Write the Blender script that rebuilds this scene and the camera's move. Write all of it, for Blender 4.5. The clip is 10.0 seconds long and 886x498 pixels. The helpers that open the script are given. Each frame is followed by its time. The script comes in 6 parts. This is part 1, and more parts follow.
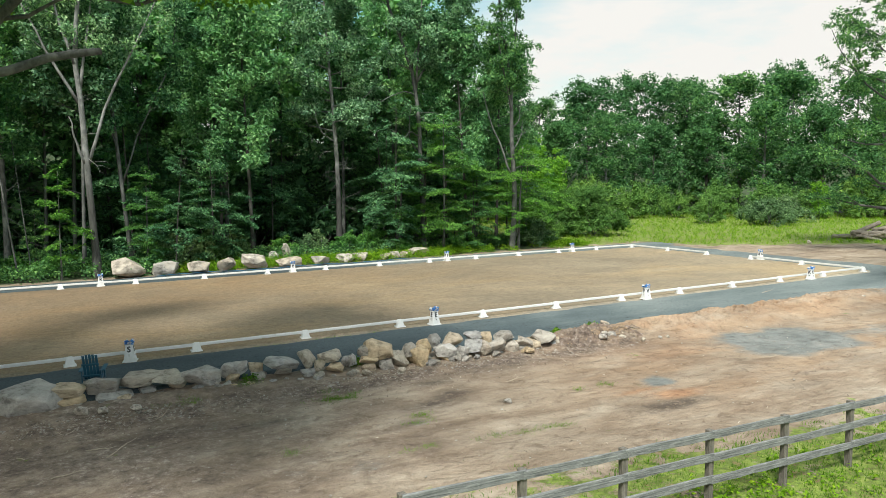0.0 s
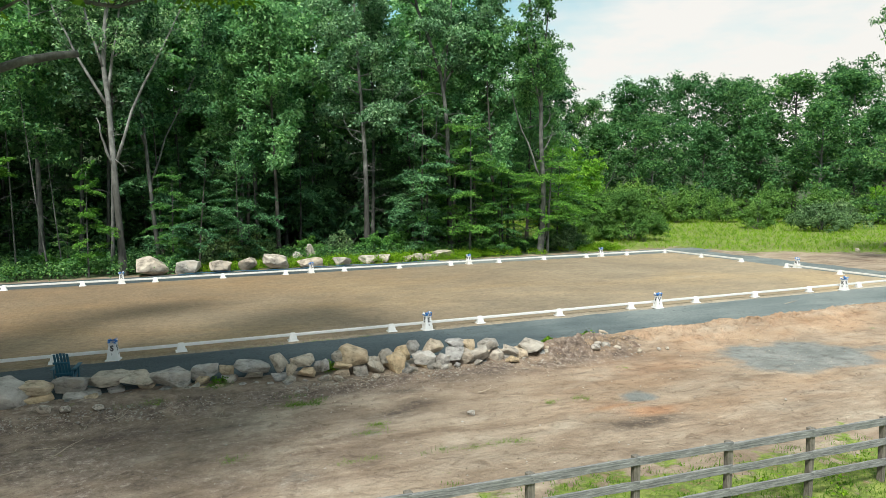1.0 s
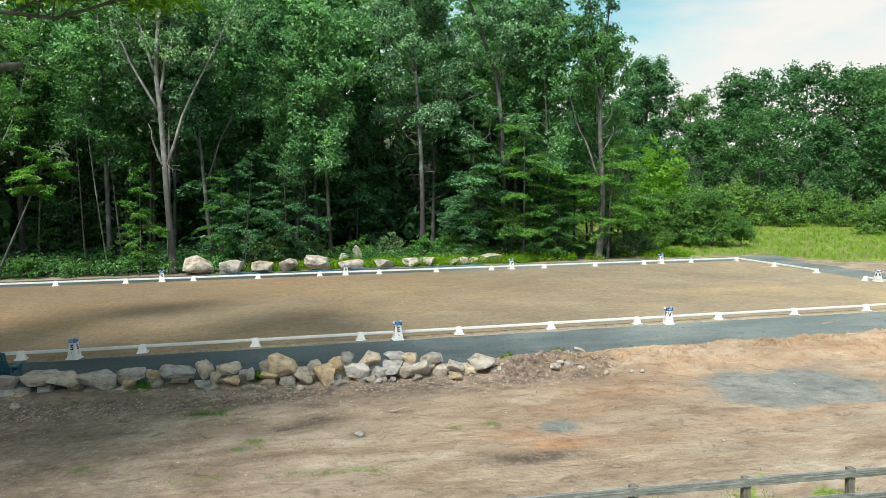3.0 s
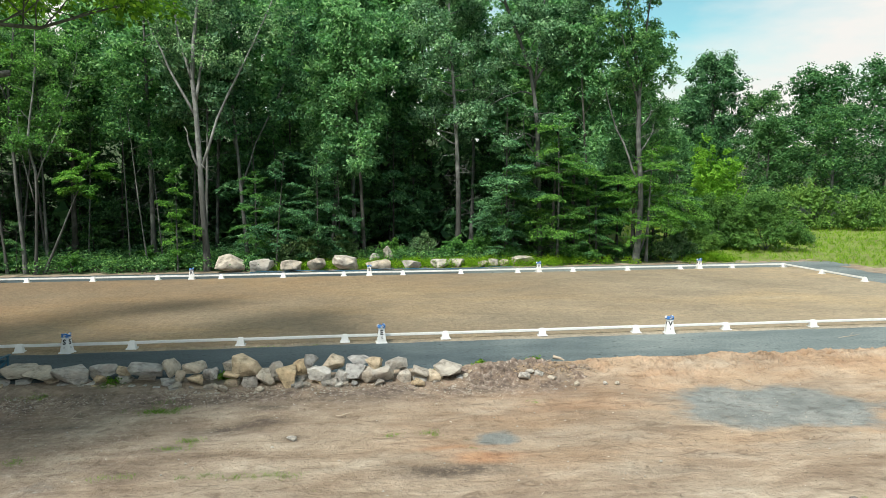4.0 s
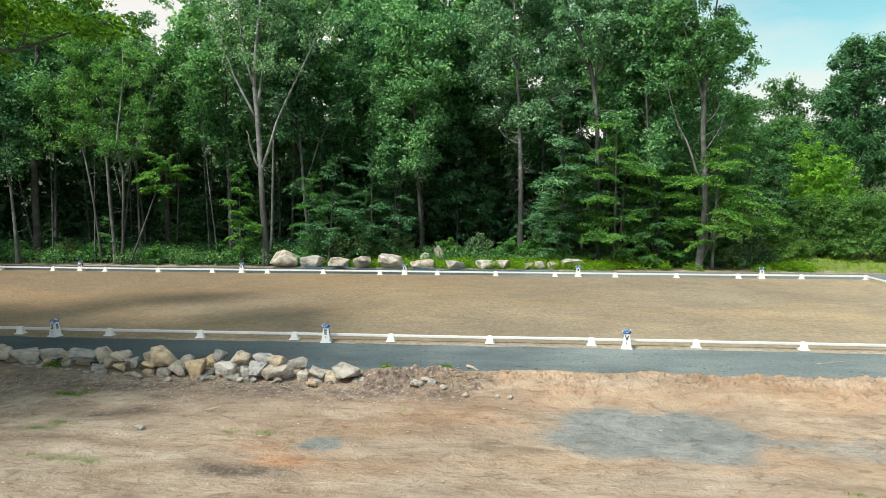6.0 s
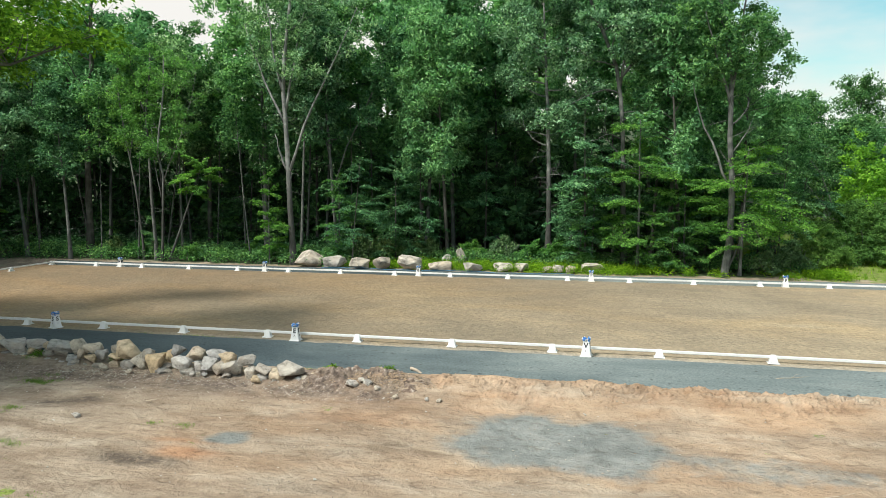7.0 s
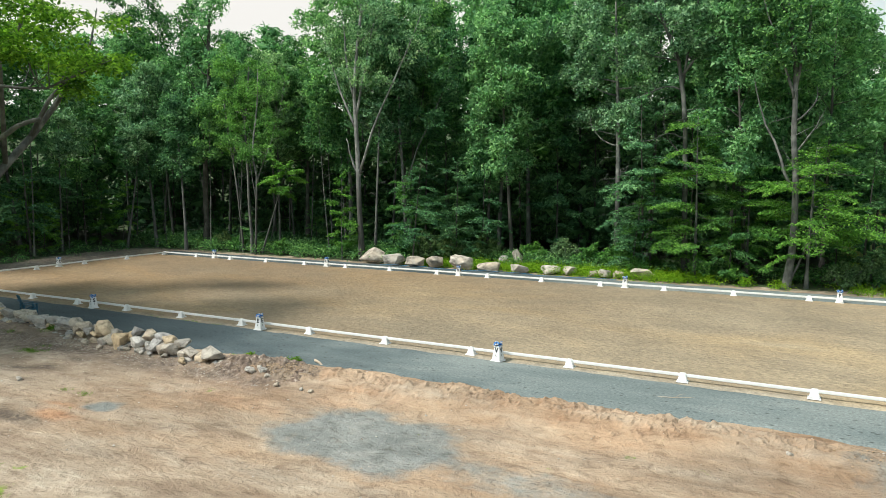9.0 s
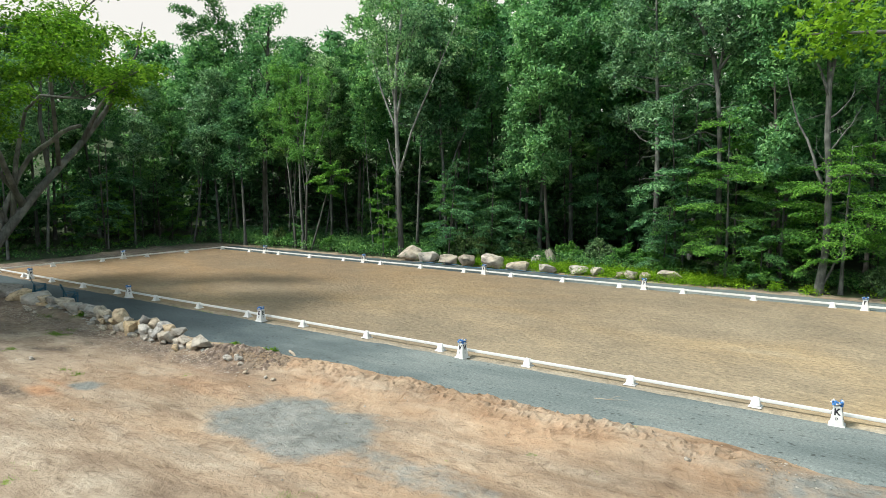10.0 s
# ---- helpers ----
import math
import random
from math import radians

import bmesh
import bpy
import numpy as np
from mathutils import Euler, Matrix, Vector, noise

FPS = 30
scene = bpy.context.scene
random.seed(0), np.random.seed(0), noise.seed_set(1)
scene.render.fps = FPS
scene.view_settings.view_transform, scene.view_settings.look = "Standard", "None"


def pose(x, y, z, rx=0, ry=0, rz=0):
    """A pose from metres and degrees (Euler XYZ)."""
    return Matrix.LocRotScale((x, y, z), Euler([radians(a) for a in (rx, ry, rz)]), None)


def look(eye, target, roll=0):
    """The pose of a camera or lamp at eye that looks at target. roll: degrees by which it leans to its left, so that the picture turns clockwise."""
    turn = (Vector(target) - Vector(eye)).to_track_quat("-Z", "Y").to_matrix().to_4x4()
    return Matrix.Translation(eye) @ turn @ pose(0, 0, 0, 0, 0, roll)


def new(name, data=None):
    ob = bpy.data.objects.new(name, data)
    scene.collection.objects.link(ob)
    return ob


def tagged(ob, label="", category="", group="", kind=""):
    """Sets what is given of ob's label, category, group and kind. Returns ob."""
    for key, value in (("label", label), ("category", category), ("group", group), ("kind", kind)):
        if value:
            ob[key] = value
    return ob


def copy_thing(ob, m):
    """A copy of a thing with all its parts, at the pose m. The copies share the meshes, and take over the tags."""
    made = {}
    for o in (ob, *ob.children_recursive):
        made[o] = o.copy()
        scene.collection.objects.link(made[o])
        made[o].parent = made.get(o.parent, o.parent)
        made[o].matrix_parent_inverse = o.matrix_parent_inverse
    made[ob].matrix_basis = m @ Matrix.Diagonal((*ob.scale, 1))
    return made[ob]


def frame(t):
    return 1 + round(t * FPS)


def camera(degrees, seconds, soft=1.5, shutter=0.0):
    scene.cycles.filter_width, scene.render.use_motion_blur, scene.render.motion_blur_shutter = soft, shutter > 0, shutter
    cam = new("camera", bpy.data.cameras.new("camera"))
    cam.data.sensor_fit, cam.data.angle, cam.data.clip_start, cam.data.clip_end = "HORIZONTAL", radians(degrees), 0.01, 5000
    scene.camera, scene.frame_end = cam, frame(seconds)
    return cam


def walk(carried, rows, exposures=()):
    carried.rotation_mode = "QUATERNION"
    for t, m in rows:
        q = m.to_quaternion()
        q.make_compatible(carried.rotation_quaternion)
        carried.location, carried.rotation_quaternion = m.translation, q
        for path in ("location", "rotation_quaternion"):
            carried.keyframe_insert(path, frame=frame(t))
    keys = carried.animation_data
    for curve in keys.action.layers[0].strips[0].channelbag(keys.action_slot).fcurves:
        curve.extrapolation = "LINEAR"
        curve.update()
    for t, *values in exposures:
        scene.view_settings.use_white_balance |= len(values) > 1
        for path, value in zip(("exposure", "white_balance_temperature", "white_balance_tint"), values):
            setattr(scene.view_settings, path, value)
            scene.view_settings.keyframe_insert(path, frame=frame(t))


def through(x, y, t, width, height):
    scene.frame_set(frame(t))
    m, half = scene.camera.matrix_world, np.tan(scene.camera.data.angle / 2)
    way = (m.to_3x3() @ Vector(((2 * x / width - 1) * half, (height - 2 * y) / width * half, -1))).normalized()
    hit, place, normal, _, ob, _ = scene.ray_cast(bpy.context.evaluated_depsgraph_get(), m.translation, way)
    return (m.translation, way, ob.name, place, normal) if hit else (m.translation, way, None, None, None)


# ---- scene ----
cam = camera(64.5, 10.0, soft=0.45)
PATH = [
    (0, (-13.841, -25.943, 5.862), (-12.887, -24.195, 5.674), -0.7),
    (0.5, (-12.608, -26.272, 5.874), (-11.724, -24.487, 5.69), -0.4),
    (1, (-11.305, -26.521, 5.898), (-10.493, -24.702, 5.715), -0.3),
    (1.5, (-9.929, -26.73, 5.927), (-9.188, -24.882, 5.743), -0.4),
    (2, (-8.456, -26.941, 5.97), (-7.791, -25.063, 5.786), -0.4),
    (2.5, (-6.853, -27.105, 6.001), (-6.276, -25.198, 5.818), -0.4),
    (4, (-1.566, -27.625, 6.171), (-1.302, -25.651, 5.987), -0.2),
    (4.5, (0.363, -27.711, 6.207), (0.519, -25.726, 6.022), -0.2),
    (5, (2.45, -27.816, 6.296), (2.494, -25.826, 6.109), -0.1),
    (5.5, (4.662, -27.818, 6.369), (4.59, -25.828, 6.178), -0.1),
    (7, (11.651, -27.324, 6.605), (11.234, -25.377, 6.413), 0.1),
    (7.5, (14.11, -26.959, 6.651), (13.575, -25.041, 6.46), 0.2),
    (8, (16.647, -26.356, 6.75), (15.986, -24.478, 6.558), 0.2),
    (8.5, (19.217, -25.652, 6.83), (18.426, -23.825, 6.635), 0.2),
    (9, (21.695, -24.821, 6.887), (20.781, -23.053, 6.689), 0.1),
    (9.5, (24.124, -23.963, 6.957), (23.093, -22.261, 6.757), 0.1),
    (10, (26.453, -23.061, 7.085), (25.308, -21.435, 6.879), 0.1),
]
walk(cam, [(t, look(eye, target, roll)) for t, eye, target, roll in PATH])

# ---------------------------------------------------------------- world, sun, exposure
SUN_EL, SUN_AZ = radians(54), radians(220)          # azimuth from +y, clockwise: where the sun stands
world = bpy.data.worlds.new("world")
scene.world = world
world.use_nodes = True
wt = world.node_tree
wt.nodes.clear()


def wnode(kind, **props):
    n = wt.nodes.new(kind)
    for k, v in props.items():
        if k == "operation":
            n.operation = v
        elif k == "data_type":
            n.data_type = v
    return n


w_out = wnode("ShaderNodeOutputWorld")
w_bg = wnode("ShaderNodeBackground")
w_cloud = wnode("ShaderNodeBackground")
w_mix = wnode("ShaderNodeMixShader")
w_sky = wnode("ShaderNodeTexSky")
w_sky.sky_type = "NISHITA"
w_sky.sun_disc = False
w_sky.sun_elevation, w_sky.sun_rotation = SUN_EL, SUN_AZ
w_sky.air_density, w_sky.dust_density, w_sky.ozone_density = 1.0, 1.5, 0.2
w_bg.inputs["Strength"].default_value = 0.15
w_cloud.inputs["Color"].default_value = (1.0, 0.985, 0.94, 1)
w_cloud.inputs["Strength"].default_value = 0.93
w_tc = wnode("ShaderNodeTexCoord")
w_map = wnode("ShaderNodeMapping")
w_map.inputs["Scale"].default_value = (1.0, 1.0, 3.2)
w_map.inputs["Location"].default_value = (0.35, 0.1, 0.0)
w_noise = wnode("ShaderNodeTexNoise")
w_noise.inputs["Scale"].default_value = 1.9
w_noise.inputs["Detail"].default_value = 6.0
w_noise.inputs["Roughness"].default_value = 0.55
w_ramp = wnode("ShaderNodeValToRGB")
w_ramp.color_ramp.elements[0].position = 0.26
w_ramp.color_ramp.elements[1].position = 0.50
wt.links.new(w_tc.outputs["Generated"], w_map.inputs["Vector"])
wt.links.new(w_map.outputs["Vector"], w_noise.inputs["Vector"])
w_axis = wnode("ShaderNodeSeparateXYZ")
wt.links.new(w_tc.outputs["Generated"], w_axis.inputs[0])
band = w_axis.outputs["X"]
for step, amount in (("SUBTRACT", 0.22), ("ABSOLUTE", 0.0), ("SUBTRACT", 0.20), ("MULTIPLY", 0.30)):
    w_math = wnode("ShaderNodeMath", operation=step)
    w_math.inputs[1].default_value = amount
    wt.links.new(band, w_math.inputs[0])
    band = w_math.outputs[0]
w_high = wnode("ShaderNodeMath", operation="MULTIPLY")
w_high.inputs[1].default_value = -0.26
wt.links.new(w_axis.outputs["Z"], w_high.inputs[0])
w_tilt = wnode("ShaderNodeMath", operation="ADD")
wt.links.new(band, w_tilt.inputs[0])
wt.links.new(w_high.outputs[0], w_tilt.inputs[1])
band = w_tilt.outputs[0]
w_sum = wnode("ShaderNodeMath", operation="ADD")
wt.links.new(band, w_sum.inputs[0])
wt.links.new(w_noise.outputs["Fac"], w_sum.inputs[1])
wt.links.new(w_sum.outputs[0], w_ramp.inputs["Fac"])
wt.links.new(w_ramp.outputs["Color"], w_mix.inputs["Fac"])
w_tint = wnode("ShaderNodeMix", data_type="RGBA")
w_tint.blend_type = "MULTIPLY"
w_tint.inputs[0].default_value = 1.0
w_tint.inputs[7].default_value = (0.88, 1.30, 1.06, 1)
wt.links.new(w_sky.outputs["Color"], w_tint.inputs[6])
wt.links.new(w_tint.outputs[2], w_bg.inputs["Color"])
wt.links.new(w_bg.outputs["Background"], w_mix.inputs[1])
wt.links.new(w_cloud.outputs["Background"], w_mix.inputs[2])
wt.links.new(w_mix.outputs["Shader"], w_out.inputs["Surface"])

sun_data = bpy.data.lights.new("sun", "SUN")
sun_data.energy, sun_data.angle, sun_data.color = 5.6, radians(13.0), (1.0, 0.95, 0.85)
sun = new("sun", sun_data)
sun_dir = Vector((math.sin(SUN_AZ) * math.cos(SUN_EL), math.cos(SUN_AZ) * math.cos(SUN_EL), math.sin(SUN_EL)))
sun.matrix_world = look(sun_dir * 200, (0, 0, 0))
scene.view_settings.exposure = 0.0

# ---------------------------------------------------------------- materials


class Mat:
    """A node material with short calls for the nodes in use here."""

    def __init__(self, name, rough=0.85, metal=0.0):
        self.m = bpy.data.materials.new(name)
        self.m.use_nodes = True
        self.t = self.m.node_tree
        self.b = self.t.nodes["Principled BSDF"]
        self.out = self.t.nodes["Material Output"]
        self.b.inputs["Roughness"].default_value = rough
        self.b.inputs["Metallic"].default_value = metal
        self.tc = self.t.nodes.new("ShaderNodeTexCoord")
        self.geo = self.t.nodes.new("ShaderNodeNewGeometry")
        self.info = self.t.nodes.new("ShaderNodeObjectInfo")

    def link(self, a, b):
        self.t.links.new(a, b)

    def noise(self, scale, detail=4.0, rough=0.55, stretch=(1, 1, 1), world_space=False, distort=0.0, turn=0.0):
        mp = self.t.nodes.new("ShaderNodeMapping")
        mp.inputs["Rotation"].default_value = (0, 0, radians(turn))
        mp.inputs["Scale"].default_value = stretch
        self.link(self.geo.outputs["Position"] if world_space else self.tc.outputs["Object"], mp.inputs["Vector"])
        n = self.t.nodes.new("ShaderNodeTexNoise")
        n.inputs["Scale"].default_value = scale
        n.inputs["Detail"].default_value = detail
        n.inputs["Roughness"].default_value = rough
        n.inputs["Distortion"].default_value = distort
        self.link(mp.outputs["Vector"], n.inputs["Vector"])
        return n.outputs["Fac"]

    def voronoi(self, scale, stretch=(1, 1, 1), feature="F1"):
        mp = self.t.nodes.new("ShaderNodeMapping")
        mp.inputs["Scale"].default_value = stretch
        self.link(self.tc.outputs["Object"], mp.inputs["Vector"])
        n = self.t.nodes.new("ShaderNodeTexVoronoi")
        n.feature = feature
        n.inputs["Scale"].default_value = scale
        self.link(mp.outputs["Vector"], n.inputs["Vector"])
        return n.outputs["Distance"]

    def ramp(self, fac, *stops):
        r = self.t.nodes.new("ShaderNodeValToRGB")
        e = r.color_ramp.elements
        while len(e) < len(stops):
            e.new(0.5)
        for el, (p, c) in zip(e, stops):
            el.position = p
            el.color = (c, c, c, 1) if isinstance(c, (int, float)) else (*c, 1)
        self.link(fac, r.inputs["Fac"])
        return r.outputs["Color"]

    def mix(self, fac, a, b, blend="MIX"):
        n = self.t.nodes.new("ShaderNodeMix")
        n.data_type, n.blend_type = "RGBA", blend
        for v, s in ((fac, n.inputs[0]), (a, n.inputs[6]), (b, n.inputs[7])):
            if isinstance(v, (int, float)):
                s.default_value = v
            elif isinstance(v, tuple):
                s.default_value = (*v, 1)
            else:
                self.link(v, s)
        return n.outputs[2]

    def math(self, op, a, b=0.0):
        n = self.t.nodes.new("ShaderNodeMath")
        n.operation = op
        for v, s in ((a, n.inputs[0]), (b, n.inputs[1])):
            if isinstance(v, (int, float)):
                s.default_value = v
            else:
                self.link(v, s)
        return n.outputs[0]

    def attr(self, name):
        n = self.t.nodes.new("ShaderNodeAttribute")
        n.attribute_name = name
        return n.outputs["Fac"]

    def color(self, c):
        if isinstance(c, tuple):
            self.b.inputs["Base Color"].default_value = (*c, 1)
        else:
            self.link(c, self.b.inputs["Base Color"])
        return self

    def bump(self, height, strength=0.5, distance=0.02):
        n = self.t.nodes.new("ShaderNodeBump")
        n.inputs["Strength"].default_value = strength
        n.inputs["Distance"].default_value = distance
        self.link(height, n.inputs["Height"])
        self.link(n.outputs["Normal"], self.b.inputs["Normal"])
        return self


def leaf_material(name, dark, mid, light, through=0.35, rough=0.55):
    """Foliage: each leaf a little different, each plant a little different, light passes through."""
    k = Mat(name, rough)
    k.b.inputs["Specular IOR Level"].default_value = 0.08
    per_leaf = k.ramp(k.geo.outputs["Random Per Island"], (0.0, dark), (0.6, mid), (1.0, light))
    plant = k.ramp(k.info.outputs["Random"], (0.0, (0.80, 0.86, 0.80)), (0.5, (1.0, 1.0, 0.95)), (1.0, (1.16, 1.08, 0.85)))
    patch = k.ramp(k.noise(0.55, 4.0, world_space=True), (0.32, (0.72, 0.80, 0.80)), (0.68, (1.24, 1.14, 0.98)))
    col = k.mix(1.0, k.mix(1.0, per_leaf, plant, "MULTIPLY"), patch, "MULTIPLY")
    k.color(col)
    tr = k.t.nodes.new("ShaderNodeBsdfTranslucent")
    warm = k.mix(1.0, col, (1.1, 1.3, 0.85), "MULTIPLY")
    k.link(warm, tr.inputs["Color"])
    mx = k.t.nodes.new("ShaderNodeMixShader")
    mx.inputs[0].default_value = through
    k.link(k.b.outputs[0], mx.inputs[1])
    k.link(tr.outputs[0], mx.inputs[2])
    k.link(mx.outputs[0], k.out.inputs["Surface"])
    return k.m


leaf_forest = leaf_material("forest_leaf", (0.026, 0.077, 0.045), (0.090, 0.228, 0.124), (0.234, 0.474, 0.256), 0.34)
leaf_canopy = leaf_material("canopy_leaf", (0.060, 0.158, 0.088), (0.174, 0.390, 0.208), (0.342, 0.610, 0.345), 0.42)
leaf_edge = leaf_material("edge_leaf", (0.030, 0.096, 0.050), (0.110, 0.268, 0.122), (0.248, 0.474, 0.190), 0.40)
leaf_bright = leaf_material("sunny_leaf", (0.064, 0.170, 0.041), (0.148, 0.345, 0.074), (0.254, 0.500, 0.103), 0.42)
leaf_oak = leaf_material("oak_leaf", (0.040, 0.120, 0.024), (0.115, 0.265, 0.042), (0.22, 0.41, 0.065), 0.48)
leaf_silver = leaf_material("grey_green_leaf", (0.037, 0.100, 0.065), (0.198, 0.388, 0.250), (0.397, 0.608, 0.449), 0.36)
leaf_shrub = leaf_material("shrub_leaf", (0.045, 0.118, 0.036), (0.105, 0.232, 0.068), (0.175, 0.34, 0.098), 0.25)
leaf_thin = leaf_material("thin_leaf", (0.060, 0.160, 0.060), (0.150, 0.350, 0.125), (0.26, 0.52, 0.19), 0.45)
leaf_beech = leaf_material("beech_leaf", (0.039, 0.120, 0.041), (0.108, 0.280, 0.082), (0.205, 0.440, 0.118), 0.40)
leaf_sage = leaf_material("sage_leaf", (0.05, 0.10, 0.055), (0.13, 0.24, 0.12), (0.26, 0.40, 0.22), 0.2)
leaf_lime = leaf_material("lime_leaf", (0.08, 0.21, 0.035), (0.17, 0.39, 0.060), (0.27, 0.52, 0.090), 0.45)
leaf_hedge = leaf_material("hedge_leaf", (0.060, 0.145, 0.044), (0.125, 0.265, 0.076), (0.205, 0.38, 0.110), 0.2)
leaf_far = leaf_material("far_leaf", (0.034, 0.105, 0.050), (0.078, 0.210, 0.092), (0.145, 0.330, 0.142), 0.22)
leaf_meadow = leaf_material("meadow_blade", (0.145, 0.285, 0.028), (0.205, 0.375, 0.036), (0.300, 0.46, 0.048), 0.4)
leaf_grass = leaf_material("grass_blade", (0.075, 0.175, 0.020), (0.12, 0.25, 0.026), (0.19, 0.33, 0.04), 0.35)
leaf_weed = leaf_material("weed_leaf", (0.105, 0.235, 0.018), (0.175, 0.345, 0.024), (0.26, 0.43, 0.04), 0.35)


def bark_material(name, a, b, pale, dark_foot=False):
    k = Mat(name, 0.9)
    base = k.ramp(k.noise(9.0, 6.0, 0.65, (1, 1, 0.18)), (0.3, a), (0.7, b))
    lichen = k.ramp(k.noise(1.3, 5.0, 0.6, world_space=True), (0.48, 0.0), (0.66, 1.0))
    col = k.mix(k.math("MULTIPLY", lichen, 0.6), base, pale)
    # bark darker below 4.5 m, blending to its full tone at 8.5 m
    if dark_foot:
        sz = k.t.nodes.new("ShaderNodeSeparateXYZ")
        k.link(k.tc.outputs["Object"], sz.inputs[0])
        col = k.mix(k.ramp(k.math("MULTIPLY", sz.outputs["Z"], 0.1), (0.45, 0.0), (0.85, 1.0)), k.mix(1.0, base, (0.40, 0.395, 0.38), "MULTIPLY"), col)
    k.color(col)
    k.bump(k.noise(14.0, 5.0, 0.7, (1, 1, 0.15)), 0.8, 0.03)
    return k.m


bark_grey = bark_material("grey_bark", (0.040, 0.044, 0.044), (0.112, 0.122, 0.118), (0.25, 0.265, 0.255))
bark_pale = bark_material("pale_bark", (0.076, 0.081, 0.081), (0.215, 0.230, 0.226), (0.42, 0.44, 0.43), True)
bark_dark = bark_material("dark_bark", (0.030, 0.030, 0.028), (0.080, 0.079, 0.073), (0.15, 0.155, 0.14))


def ground_material():
    k = Mat("earth", 0.95)
    big = k.noise(0.16, 4.0, 0.6)
    streak = k.noise(0.7, 7.0, 0.62, (0.55, 1.0, 1.0), distort=0.6)
    fine = k.noise(9.0, 4.0, 0.6)
    dirt = k.ramp(streak, (0.34, (0.206, 0.158, 0.117)), (0.46, (0.289, 0.233, 0.176)), (0.56, (0.350, 0.294, 0.230)), (0.68, (0.406, 0.355, 0.287)))
    orange = k.ramp(k.noise(0.8, 5.0, 0.6, (0.6, 1, 1)), (0.38, (0.305, 0.205, 0.130)), (0.62, (0.385, 0.290, 0.202)))
    om = k.math("MULTIPLY", k.attr("orange"), k.ramp(k.noise(0.45, 5.0, 0.6, (0.5, 1.4, 1)), (0.34, 0.0), (0.6, 1.0)))
    c = k.mix(om, dirt, orange)
    rut = k.noise(0.8, 5.0, 0.58, (0.26, 1.3, 1.0), distort=1.0)
    c = k.mix(1.0, c, k.ramp(rut, (0.37, (0.88, 0.86, 0.85)), (0.46, (1, 1, 1)), (0.56, (1.0, 1.0, 1.0)), (0.65, (1.06, 1.06, 1.06))), "MULTIPLY")
    wheel = k.noise(1.0, 5.0, 0.58, (0.16, 1.5, 1.0), distort=0.9, turn=20.0)
    c = k.mix(1.0, c, k.ramp(wheel, (0.36, (0.87, 0.835, 0.81)), (0.45, (0.98, 0.97, 0.96)), (0.56, (1.0, 1.0, 1.0)), (0.66, (1.08, 1.08, 1.08))), "MULTIPLY")
    # crumbs of bark and dark humus
    mulch = k.ramp(k.noise(5.0, 7.0, 0.75), (0.37, (0.058, 0.044, 0.036)), (0.46, (0.132, 0.102, 0.086)), (0.56, (0.205, 0.165, 0.140)), (0.64, (0.40, 0.36, 0.32)))
    mm = k.math("MULTIPLY", k.attr("mulch"), k.ramp(k.noise(1.1, 5.0, 0.65), (0.30, 0.0), (0.55, 1.0)))
    c = k.mix(mm, c, mulch)
    soot = k.math("MULTIPLY", k.attr("soot"), k.ramp(k.noise(0.9, 5.0, 0.6, (0.6, 1.2, 1.0)), (0.34, 0.60), (0.50, 1.0)))
    soot = k.math("MULTIPLY", soot, k.ramp(k.noise(6.0, 6.0, 0.7), (0.36, 1.0), (0.50, 0.92), (0.64, 0.45)))
    c = k.mix(soot, c, (0.050, 0.038, 0.031))
    rust = k.ramp(k.noise(1.6, 6.0, 0.65), (0.36, (0.25, 0.105, 0.045)), (0.62, (0.38, 0.205, 0.105)))
    rsum = k.math("ADD", k.attr("rust"), k.math("MULTIPLY", k.math("SUBTRACT", k.noise(1.3, 6.0, 0.65), 0.5), 0.9))
    c = k.mix(k.ramp(rsum, (0.15, 0.0), (1.0, 0.68)), c, rust)
    # grey stone dust patches
    gravel = k.ramp(k.noise(1.4, 6.0, 0.65), (0.36, (0.142, 0.168, 0.172)), (0.5, (0.184, 0.212, 0.214)), (0.64, (0.232, 0.254, 0.250)))
    gsum = k.math("ADD", k.attr("gravel"), k.math("MULTIPLY", k.math("SUBTRACT", k.noise(0.55, 6.0, 0.62), 0.5), 1.9))
    c = k.mix(k.ramp(gsum, (0.30, 0.0), (0.70, 0.9)), c, gravel)
    # thin turf
    turf = k.ramp(k.noise(3.5, 6.0, 0.7), (0.36, (0.230, 0.180, 0.085)), (0.44, (0.120, 0.180, 0.032)), (0.54, (0.180, 0.260, 0.042)), (0.66, (0.27, 0.32, 0.085)))
    gr = k.math("ADD", k.attr("grass"), k.math("MULTIPLY", k.math("SUBTRACT", k.noise(1.1, 6.0, 0.66), 0.5), 2.3))
    c = k.mix(k.ramp(gr, (0.45, 0.0), (0.60, 1.0)), c, turf)
    # leaf litter under the trees
    litter = k.ramp(k.noise(2.6, 7.0, 0.7), (0.36, (0.018, 0.036, 0.014)), (0.5, (0.034, 0.064, 0.022)), (0.64, (0.062, 0.086, 0.036)))
    fm = k.math("ADD", k.attr("forest"), k.math("MULTIPLY", k.math("SUBTRACT", k.noise(0.9, 5.0, 0.6), 0.5), 0.9))
    c = k.mix(k.ramp(fm, (0.42, 0.0), (0.60, 1.0)), c, litter)
    speck = k.ramp(k.noise(16.0, 7.0, 0.8), (0.35, (0.80, 0.79, 0.78)), (0.45, (1.0, 1.0, 1.0)), (0.58, (1.03, 1.03, 1.03)), (0.68, (1.22, 1.21, 1.20)))
    c = k.mix(1.0, c, speck, "MULTIPLY")
    mid = k.noise(2.4, 7.0, 0.68, (0.75, 1.0, 1.0), distort=0.8)
